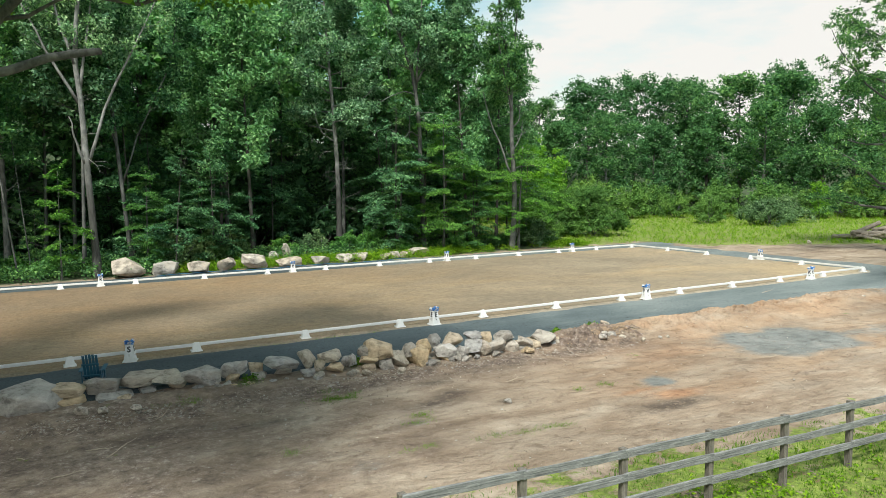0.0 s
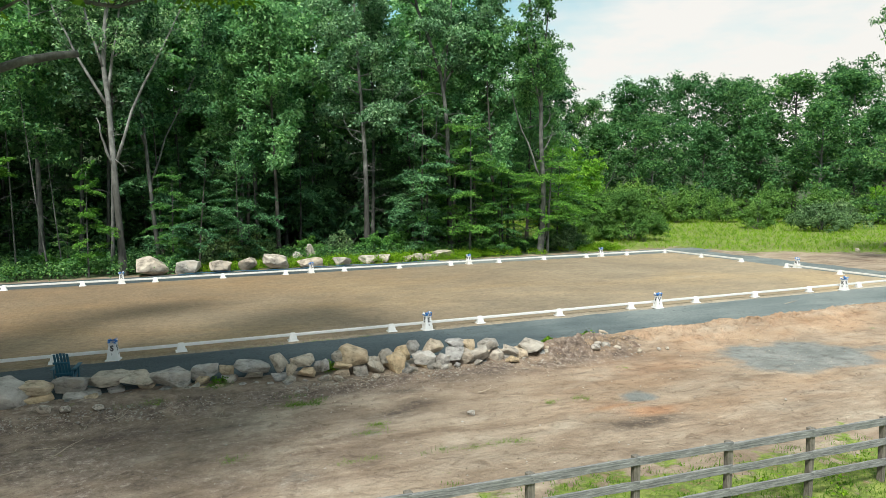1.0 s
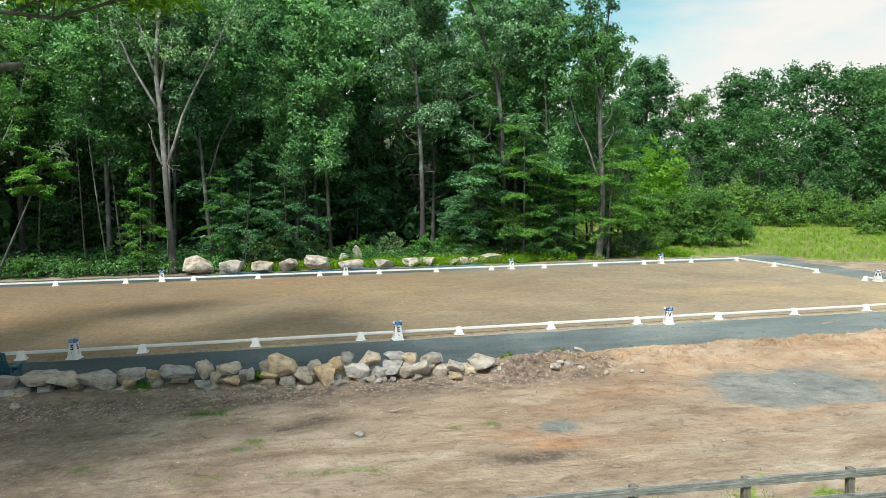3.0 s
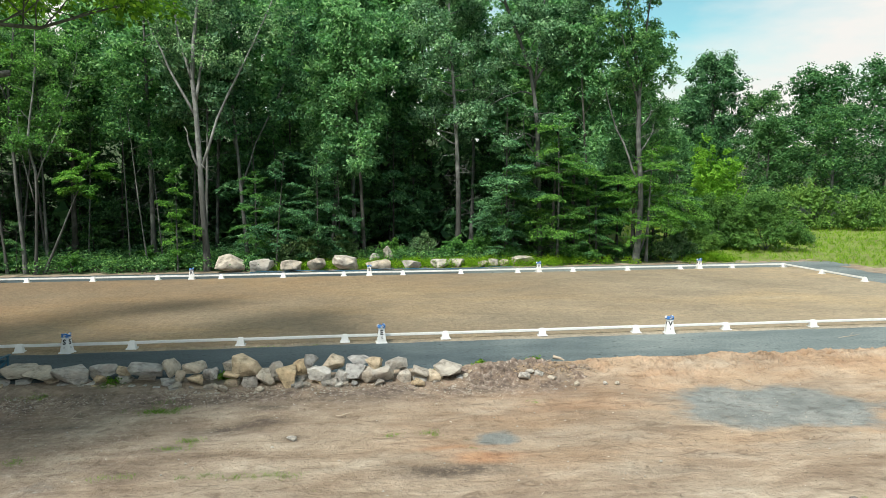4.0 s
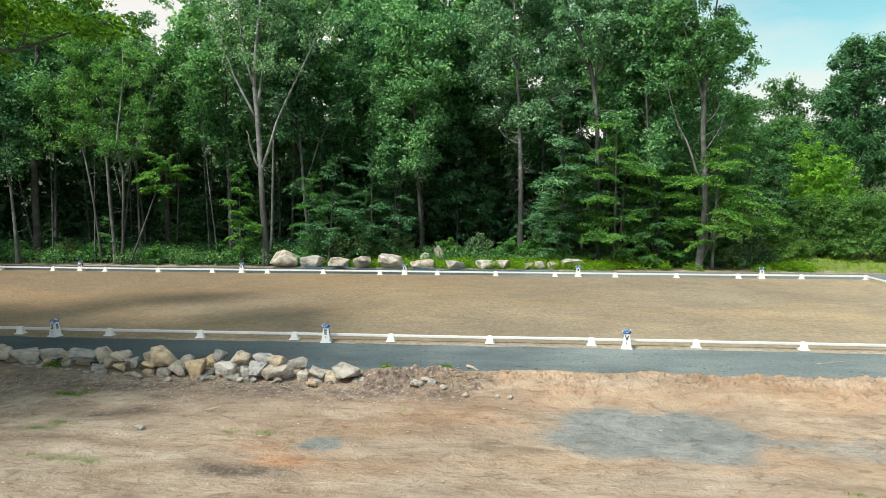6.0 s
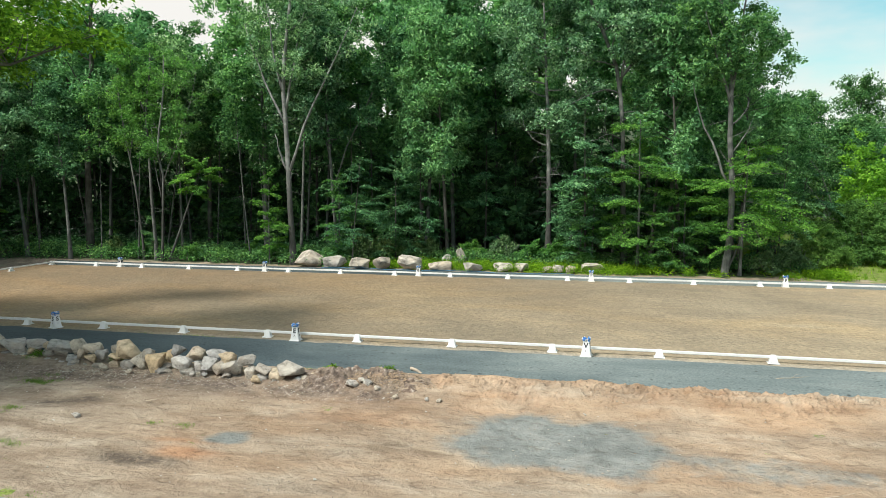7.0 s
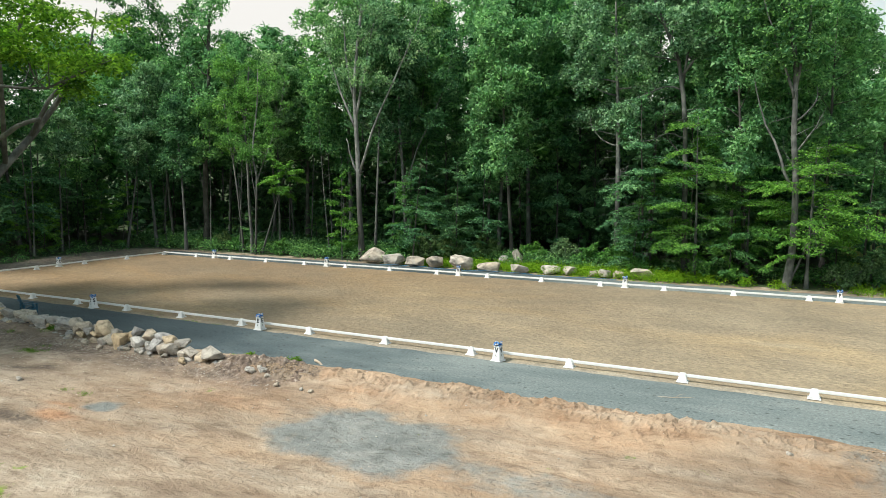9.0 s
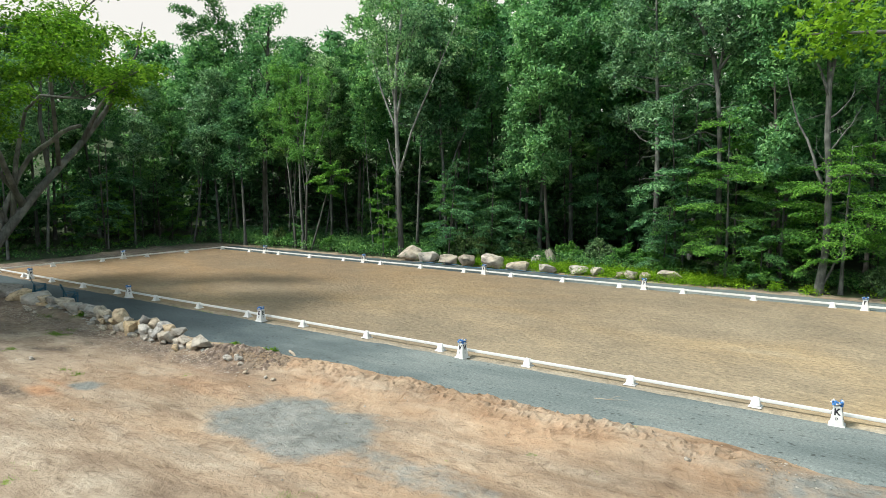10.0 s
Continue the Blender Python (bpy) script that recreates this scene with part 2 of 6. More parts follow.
    c = k.mix(1.0, c, k.ramp(mid, (0.36, (0.68, 0.65, 0.63)), (0.45, (0.96, 0.955, 0.95)), (0.57, (1.04, 1.04, 1.04)), (0.66, (1.18, 1.18, 1.18))), "MULTIPLY")
    chip = k.ramp(k.voronoi(9.0, (0.8, 1.0, 1.0)), (0.06, 1.0), (0.11, 0.0))
    few = k.math("MULTIPLY", chip, k.ramp(k.noise(1.7, 3.0), (0.50, 0.0), (0.60, 0.8)))
    few = k.math("MULTIPLY", few, k.math("SUBTRACT", 1.0, k.attr("forest")))
    c = k.mix(few, c, (0.46, 0.42, 0.36))
    c = k.mix(1.0, c, k.ramp(big, (0.38, (0.82, 0.81, 0.80)), (0.62, (1.12, 1.12, 1.12))), "MULTIPLY")
    k.color(c)
    h = k.math("ADD", k.math("ADD", k.math("MULTIPLY", fine, 0.42), k.math("MULTIPLY", k.math("ADD", rut, wheel), 0.26)), k.math("ADD", k.math("MULTIPLY", streak, 0.6), k.math("MULTIPLY", mid, 0.9)))
    k.bump(h, 1.0, 0.12)
    return k.m


def sand_material():
    k = Mat("arena_sand", 0.95)
    tone = k.ramp(k.noise(0.10, 4.0, 0.5, (0.55, 1, 1), distort=0.6), (0.34, (0.191, 0.158, 0.109)), (0.46, (0.217, 0.175, 0.117)), (0.56, (0.243, 0.186, 0.112)), (0.68, (0.266, 0.220, 0.151)))
    rake = k.noise(0.7, 5.0, 0.6, (0.7, 1.0, 1.0), distort=1.2)
    sx = k.t.nodes.new("ShaderNodeSeparateXYZ")
    k.link(k.tc.outputs["Object"], sx.inputs[0])
    # browner towards low x and high y, paler towards the opposite corner
    cross_tone = k.math("ADD", k.math("MULTIPLY", sx.outputs["X"], 0.016), k.math("ADD", k.math("MULTIPLY", sx.outputs["Y"], -0.012), k.math("MULTIPLY", k.noise(0.12, 4.0, 0.6), 0.9)))
    tone = k.mix(1.0, tone, k.ramp(cross_tone, (0.02, (0.90, 0.81, 0.74)), (0.40, (1, 1, 1)), (0.85, (1.42, 1.46, 1.50))), "MULTIPLY")
    c = k.mix(1.0, tone, k.ramp(rake, (0.38, (0.90, 0.90, 0.91)), (0.62, (1.10, 1.09, 1.08))), "MULTIPLY")
    foot = k.math("ADD", sx.outputs["Y"], k.math("MULTIPLY", k.noise(0.9, 4.0, 0.6), 0.5))
    c = k.mix(1.0, c, k.ramp(k.math("ADD", foot, 0.8), (0.72, (1.08, 1.18, 1.38)), (1.0, (1, 1, 1))), "MULTIPLY")
    grain = k.noise(12.0, 7.0, 0.8)
    c = k.mix(1.0, c, k.ramp(grain, (0.36, (0.76, 0.76, 0.76)), (0.49, (1.01, 1.01, 1.01)), (0.64, (1.26, 1.26, 1.25))), "MULTIPLY")
    clump = k.noise(3.4, 6.0, 0.75)
    c = k.mix(1.0, c, k.ramp(clump, (0.37, (0.80, 0.80, 0.80)), (0.5, (1, 1, 1)), (0.63, (1.14, 1.14, 1.13))), "MULTIPLY")
    k.color(c)
    tread = k.voronoi(4.5)
    drag = k.math("MULTIPLY", k.noise(9.0, 2.0, 0.5, (0.12, 1.0, 1.0), distort=0.6, turn=12.0), k.ramp(k.noise(0.22, 3.0, 0.5), (0.46, 0.0), (0.56, 0.7)))
    h = k.math("ADD", k.math("ADD", drag, k.math("MULTIPLY", grain, 0.35)), k.math("ADD", k.math("MULTIPLY", tread, 0.55), k.math("MULTIPLY", rake, 0.1)))
    k.bump(h, 1.0, 0.09)
    return k.m


def track_material():
    k = Mat("stone_dust", 0.93)
    c = k.ramp(k.noise(0.35, 5.0, 0.6, (0.35, 1.2, 1)), (0.36, (0.104, 0.134, 0.138)), (0.5, (0.140, 0.175, 0.179)), (0.64, (0.183, 0.216, 0.215)))
    grain = k.noise(11.0, 6.0, 0.75)
    c = k.mix(1.0, c, k.ramp(grain, (0.37, (0.60, 0.60, 0.60)), (0.47, (0.96, 0.96, 0.96)), (0.55, (1.02, 1.02, 1.02)), (0.64, (1.40, 1.40, 1.39))), "MULTIPLY")
    dent = k.voronoi(2.6, (1.0, 1.5, 1.0))
    pit = k.ramp(dent, (0.10, 0.0), (0.22, 1.0))
    sparse = k.ramp(k.noise(0.5, 3.0), (0.42, 1.0), (0.50, 0.0))
    c = k.mix(1.0, c, k.ramp(k.math("MAXIMUM", pit, sparse), (0.0, (0.45, 0.45, 0.45)), (1.0, (1, 1, 1))), "MULTIPLY")
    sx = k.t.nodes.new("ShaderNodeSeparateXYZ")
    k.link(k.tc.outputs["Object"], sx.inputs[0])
    # darker and bluer towards low x, the border broken up by noise
    west_tone = k.math("ADD", k.math("MULTIPLY", sx.outputs["X"], 0.06), k.math("MULTIPLY", k.math("SUBTRACT", k.noise(0.30, 4.0, 0.6), 0.5), 1.2))
    c = k.mix(1.0, c, k.ramp(west_tone, (0.0, (0.34, 0.41, 0.47)), (0.75, (1, 1, 1))), "MULTIPLY")
    k.color(c)
    k.bump(k.math("ADD", k.math("MULTIPLY", grain, 0.4), k.math("MULTIPLY", k.math("MAXIMUM", pit, sparse), 0.5)), 0.8, 0.05)
    return k.m


def stone_material():
    k = Mat("field_stone", 0.88)
    tint = k.ramp(k.info.outputs["Random"], (0.0, (0.23, 0.235, 0.235)), (0.25, (0.45, 0.41, 0.34)), (0.45, (0.35, 0.355, 0.355)), (0.68, (0.51, 0.40, 0.25)), (0.85, (0.52, 0.51, 0.485)), (1.0, (0.22, 0.225, 0.225)))
    n1 = k.noise(3.2, 7.0, 0.68)
    c = k.mix(1.0, tint, k.ramp(n1, (0.36, (0.58, 0.57, 0.56)), (0.45, (1.0, 0.99, 0.985)), (0.56, (1.20, 1.20, 1.20)), (0.66, (1.45, 1.45, 1.44))), "MULTIPLY")
    soil = k.ramp(k.noise(1.3, 5.0, 0.6), (0.54, 0.0), (0.70, 0.35))
    c = k.mix(soil, c, (0.30, 0.205, 0.125))
    pale = k.ramp(k.noise(4.5, 6.0, 0.7, distort=1.0), (0.62, 0.0), (0.72, 0.5))
    c = k.mix(pale, c, (0.52, 0.51, 0.47))
    k.color(c)
    k.bump(k.math("ADD", n1, k.math("MULTIPLY", k.noise(18.0, 5.0, 0.7), 0.4)), 1.0, 0.11)
    return k.m


def boulder_material():
    k = Mat("boulder_stone", 0.88)
    tint = k.ramp(k.info.outputs["Random"], (0.0, (0.41, 0.405, 0.385)), (0.4, (0.43, 0.385, 0.315)), (0.7, (0.44, 0.435, 0.42)), (1.0, (0.41, 0.365, 0.295)))
    n1 = k.noise(2.0, 7.0, 0.68)
    c = k.mix(1.0, tint, k.ramp(n1, (0.38, (0.42, 0.41, 0.40)), (0.49, (0.92, 0.91, 0.90)), (0.62, (1.28, 1.27, 1.25))), "MULTIPLY")
    stain = k.ramp(k.noise(1.6, 5.0, 0.6, (1, 1, 0.5)), (0.52, 0.0), (0.72, 0.55))
    c = k.mix(k.math("MULTIPLY", stain, 0.6), c, (0.38, 0.26, 0.15))
    k.color(c)
    k.bump(k.math("ADD", n1, k.math("MULTIPLY", k.noise(12.0, 5.0, 0.7), 0.4)), 0.9, 0.07)
    return k.m


def white_plastic():
    k = Mat("white_plastic", 0.45)
    dirt = k.ramp(k.noise(3.0, 6.0, 0.65), (0.45, (0.71, 0.735, 0.745)), (0.75, (0.62, 0.64, 0.63)))
    k.color(dirt)
    k.bump(k.noise(20.0, 2.0), 0.1, 0.005)
    return k.m


def weathered_wood(name, a, b, c):
    k = Mat(name, 0.9)
    g = k.noise(6.0, 7.0, 0.7, (0.35, 8.0, 8.0), distort=0.8)
    col = k.ramp(g, (0.36, a), (0.5, b), (0.64, c))
    blot = k.ramp(k.noise(2.2, 5.0, 0.65), (0.35, (0.72, 0.72, 0.74)), (0.6, (1.05, 1.05, 1.05)))
    k.color(k.mix(1.0, col, blot, "MULTIPLY"))
    k.bump(g, 0.6, 0.01)
    return k.m


def plain(name, c, rough=0.6, var=0.12, scale=6.0):
    k = Mat(name, rough)
    lo, hi = tuple(v * (1 - var) for v in c), tuple(min(1, v * (1 + var)) for v in c)
    k.color(k.ramp(k.noise(scale, 5.0, 0.65), (0.3, lo), (0.7, hi)))
    k.bump(k.noise(scale * 3, 3.0), 0.2, 0.005)
    return k.m


m_ground, m_sand, m_track, m_stone, m_boulder, m_white = ground_material(), sand_material(), track_material(), stone_material(), boulder_material(), white_plastic()
m_fence = weathered_wood("weathered_fence_wood", (0.085, 0.092, 0.095), (0.185, 0.198, 0.202), (0.32, 0.335, 0.34))
m_post = weathered_wood("weathered_post_wood", (0.075, 0.07, 0.06), (0.15, 0.14, 0.12), (0.24, 0.225, 0.20))
m_log = weathered_wood("log_bark", (0.14, 0.115, 0.09), (0.30, 0.265, 0.22), (0.45, 0.41, 0.35))
m_twig = plain("dead_twig", (0.36, 0.31, 0.25), 0.9, 0.35)
m_teal = plain("teal_painted_wood", (0.012, 0.085, 0.14), 0.55, 0.2)
m_black = plain("black_lettering", (0.012, 0.014, 0.025), 0.5)
m_blue = plain("blue_silk_petals", (0.07, 0.25, 0.60), 0.7, 0.4, 20.0)
m_petal = plain("white_silk_petals", (0.78, 0.79, 0.80), 0.7, 0.08)
m_clod = plain("soil_clod", (0.32, 0.235, 0.155), 0.95, 0.3)
m_chip = Mat("bark_chip", 0.9)
m_chip.color(m_chip.ramp(m_chip.geo.outputs["Random Per Island"], (0.0, (0.11, 0.09, 0.07)), (0.5, (0.19, 0.15, 0.11)), (0.8, (0.30, 0.25, 0.19)), (1.0, (0.50, 0.45, 0.38))))
m_chip = m_chip.m
m_hose = plain("blue_hose", (0.02, 0.13, 0.25), 0.4)

# ---------------------------------------------------------------- mesh helpers
rng = np.random.default_rng(7)


def mesh_from(name, verts, faces, material, smooth=False):
    me = bpy.data.meshes.new(name)
    me.from_pydata([tuple(v) for v in verts], [], faces)
    me.materials.append(material)
    if smooth:
        me.polygons.foreach_set("use_smooth", [True] * len(me.polygons))
    me.update()
    return me


def quads_mesh(name, v, material):
    """Loose leaves from an array of shape (n, 4, 3) or (n, 3, 3)."""
    n, c = v.shape[:2]
    me = bpy.data.meshes.new(name)
    me.vertices.add(n * c)
    me.vertices.foreach_set("co", v.reshape(-1).astype(np.float32))
    me.loops.add(n * c)
    me.loops.foreach_set("vertex_index", np.arange(n * c, dtype=np.int32))
    me.polygons.add(n)
    me.polygons.foreach_set("loop_start", np.arange(0, n * c, c, dtype=np.int32))
    me.materials.append(material)
    me.update(calc_edges=True)
    return me


def part(name, mesh, parent, label=""):
    ob = new(name, mesh)
    ob.parent = parent
    if label:
        ob["label"] = label
    return ob


def bm_mesh(name, bm, material, smooth=False):
    me = bpy.data.meshes.new(name)
    bm.to_mesh(me)
    bm.free()
    me.materials.append(material)
    if smooth:
        me.polygons.foreach_set("use_smooth", [True] * len(me.polygons))
    return me


def unit(a):
    return a / np.maximum(np.linalg.norm(a, axis=-1, keepdims=True), 1e-9)


def leaf_quads(r, centre, normal, length, width=0.55):
    """Diamond leaves round the given centres, turned at random about their normals, a little bent."""
    n = len(centre)
    t = unit(np.cross(normal, r.normal(size=(n, 3))))
    b = np.cross(normal, t)
    ln = (length * r.uniform(0.65, 1.35, n))[:, None]
    out = np.empty((n, 4, 3))
    out[:, 0] = centre - t * ln * 0.5 - normal * ln * 0.10
    out[:, 1] = centre + b * ln * width * 0.5 + t * ln * 0.05 + normal * ln * 0.06
    out[:, 2] = centre + t * ln * 0.5 - normal * ln * 0.16
    out[:, 3] = centre - b * ln * width * 0.5 + t * ln * 0.05 + normal * ln * 0.06
    return out


def lobed(r, centre, normal, length):
    """Maple leaves: three pointed lobes fanned from one stalk."""
    n = len(centre)
    t = unit(np.cross(normal, r.normal(size=(n, 3))))
    b = np.cross(normal, t)
    ln = (length * r.uniform(0.7, 1.3, n))[:, None]
    out = []
    for a, k in ((0.0, 1.0), (0.95, 0.82), (-0.95, 0.82)):
        u, v = t * math.cos(a) + b * math.sin(a), b * math.cos(a) - t * math.sin(a)
        q = np.empty((n, 4, 3))
        q[:, 0] = centre
        q[:, 1] = centre + (u * 0.5 + v * 0.24) * ln * k + normal * ln * 0.04
        q[:, 2] = centre + u * ln * k - normal * ln * 0.15
        q[:, 3] = centre + (u * 0.5 - v * 0.24) * ln * k + normal * ln * 0.04
        out.append(q)
    return np.concatenate(out)


def leaf_tris(r, c, nn, length, width=0.6, sag=0.2):
    """Pointed leaves, one triangle each, turned at random about their normals, their tips hanging a little."""
    n = len(c)
    t = unit(np.cross(nn, r.normal(size=(n, 3))))
    b = np.cross(nn, t)
    ln = (length * r.uniform(0.6, 1.4, n))[:, None]
    out = np.empty((n, 3, 3))
    out[:, 0] = c - t * ln * 0.4 + b * ln * width * 0.5
    out[:, 1] = c - t * ln * 0.4 - b * ln * width * 0.5
    out[:, 2] = c + t * ln * 0.6
    out[:, 2, 2] -= sag * ln[:, 0]
    return out


HEART_F = np.array([(0, 2, 4), (2, 1, 4), (1, 3, 4), (3, 0, 4), (2, 0, 5), (1, 2, 5), (3, 1, 5), (0, 3, 5)])
HEART_V = np.array([(1, 0, 0), (-1, 0, 0), (0, 1, 0), (0, -1, 0), (0, 0, 1), (0, 0, -1)], float)


def crown_tris(r, clumps, count, length, flat=0.7, sub=6, heart=0.30, up=0.45, out=0.65, width=0.6):
    """Leaves on lumpy clumps (x, y, z, radius): each clump breaks into smaller tufts round a closed leaf-coloured core
    added to block light.
    """
    cl = np.array(clumps, float)
    n = len(cl)
    d = unit(r.normal(size=(n, sub, 3)) + np.array([0, 0, 0.35]))
    tuft = cl[:, None, :3] + d * cl[:, None, 3:4] * r.uniform(0.45, 0.85, (n, sub, 1)) * np.array([1, 1, flat])
    rad = (cl[:, None, 3] * r.uniform(0.34, 0.70, (n, sub))).ravel()
    tuft = tuft.reshape(-1, 3)
    pick = r.choice(len(tuft), count, p=rad ** 2 / np.sum(rad ** 2))
    e = unit(r.normal(size=(count, 3)) + np.array([0, 0, 0.25]))
    p = tuft[pick] + e * (rad[pick] * r.uniform(0.06, 1.25, count) ** 0.6)[:, None] * np.array([1, 1, 0.75])
    nn = unit(e * out + np.array([0, 0, up]) + r.normal(size=(count, 3)) * 0.45)
    tri = leaf_tris(r, p, nn, length, width)
    if heart:
        h = (HEART_V[None] + r.normal(0, 0.3, (n, 6, 3))) * (cl[:, 3] * heart)[:, None, None] * np.array([1, 1, flat]) + cl[:, None, :3]
        tri = np.concatenate([tri, h[:, HEART_F].reshape(-1, 3, 3)])
    return tri


def fan_tris(r, path, half, per_m2, length, sag=0.25, width=0.5):
    """A flat spray: leaves in two ranks of side twigs along a branch, widest near the middle, hanging at the rim."""
    q = np.array(path)[:, :3]
    seg = np.linalg.norm(np.diff(q, axis=0), axis=1)
    run = np.concatenate([[0], np.cumsum(seg)])
    n = max(12, int(per_m2 * run[-1] * half * 1.3))
    twigs = max(4, int(run[-1] / 0.26))
    s = (r.integers(0, twigs, n) + 0.5 + r.normal(0, 0.16, n)) / twigs
    s = np.clip(0.10 + 0.92 * s, 0, 1.02)
    prof = half * np.sin(np.pi * np.clip(s * 0.86 + 0.10, 0, 1)) ** 0.7
    v = r.uniform(-1, 1, n) * prof
    c = np.stack([np.interp(s * run[-1], run, q[:, k]) for k in range(3)], -1)
    ahead = unit(q[-1] - q[0])
    side = unit(np.cross(ahead, np.array([0, 0, 1.0])) + np.array([0, 0, r.normal(0, 0.16)]))
    c = c + side * v[:, None] + ahead * (np.abs(v) * 0.45)[:, None] + r.normal(0, 0.045, (n, 3))
    c[:, 2] -= sag * v * v / max(half, 0.3) + 0.10 * np.maximum(0, s - 0.7)
    nn = unit(np.array([0, 0, 1.0]) + side * (v / half * 0.35)[:, None] + ahead * 0.25 + r.normal(0, 0.36, (n, 3)))
    return leaf_tris(r, c, nn, length, width)


def clump_leaves(r, clumps, per_m2, length, flat=0.45, up=0.7, leaves=0):
    """Four-cornered leaves in flattened clumps (x, y, z, radius), for plants near the ground and near the camera."""
    cs, ns = [], []
    for x, y, z, rad in clumps:
        n = max(6, int(per_m2 * rad * rad * 4))
        d = unit(r.normal(size=(n, 3)))
        d[:, 2] = np.where(r.random(n) < 0.6, np.abs(d[:, 2]), d[:, 2])
        u = r.uniform(0.15, 1.0, n)[:, None] ** 0.5
        wob = 1 + 0.35 * np.sin(d[:, :1] * 5 + x * 3) * np.cos(d[:, 1:2] * 4 + y * 3)
        p = d * u * wob * np.array([rad, rad, rad * flat])
        p[:, 2] -= 0.5 * flat * (p[:, 0] ** 2 + p[:, 1] ** 2) / max(rad, 0.2)
        cs.append(p + (x, y, z))
        ns.append(unit(d * 0.5 + np.array([0, 0, up]) + r.normal(size=(n, 3)) * 0.42))
    c, nn = np.concatenate(cs), np.concatenate(ns)
    if leaves and len(c) > leaves:
        pick = r.permutation(len(c))[:leaves]
        c, nn = c[pick], nn[pick]
    return leaf_quads(r, c, nn, length)


def tubes(name, paths, material, sides=6, thin=0.0):
    """One mesh of tapered tubes; a path is a list of (x, y, z, radius)."""
    vs, fs = [], []
    most = sides
    for path in paths:
        p = np.array(path, float)
        sides = most if p[0, 3] >= thin else 3
        if sides == 3 and len(p) > 4:
            p = p[[0, len(p) // 2, len(p) - 1]]
        k = len(vs)
        axis = np.gradient(p[:, :3], axis=0)
        axis = unit(axis)
        ref = np.array([0.31, 0.95, 0.07])
        e1 = unit(np.cross(axis, ref))
        e2 = np.cross(axis, e1)
        for i in range(len(p)):
            for s in range(sides):
                a = 2 * math.pi * s / sides
                vs.append(p[i, :3] + (e1[i] * math.cos(a) + e2[i] * math.sin(a)) * p[i, 3])
        for i in range(len(p) - 1):
            for s in range(sides):
                s2 = (s + 1) % sides
                fs.append((k + i * sides + s, k + i * sides + s2, k + (i + 1) * sides + s2, k + (i + 1) * sides + s))
        if sides > 3:
            fs.append(tuple(k + s for s in reversed(range(sides))))
            fs.append(tuple(k + (len(p) - 1) * sides + s for s in range(sides)))
    return mesh_from(name, vs, fs, material, smooth=True)


def limb(r, start, direction, length, radius, steps=5, bend=0.12, rise=0.05, tip=0.25):
    """A wandering tapered branch as a list of (x, y, z, radius)."""
    p, d = np.array(start, float), unit(np.array(direction, float))
    out = [(*p, radius)]
    for i in range(1, steps + 1):
        d = unit(d + r.normal(size=3) * bend + np.array([0, 0, rise]))
        p = p + d * length / steps
        out.append((*p, radius * (1 - (1 - tip) * i / steps)))
    return out


def heading(az, el):
    return np.array([math.cos(az) * math.cos(el), math.sin(az) * math.cos(el), math.sin(el)])


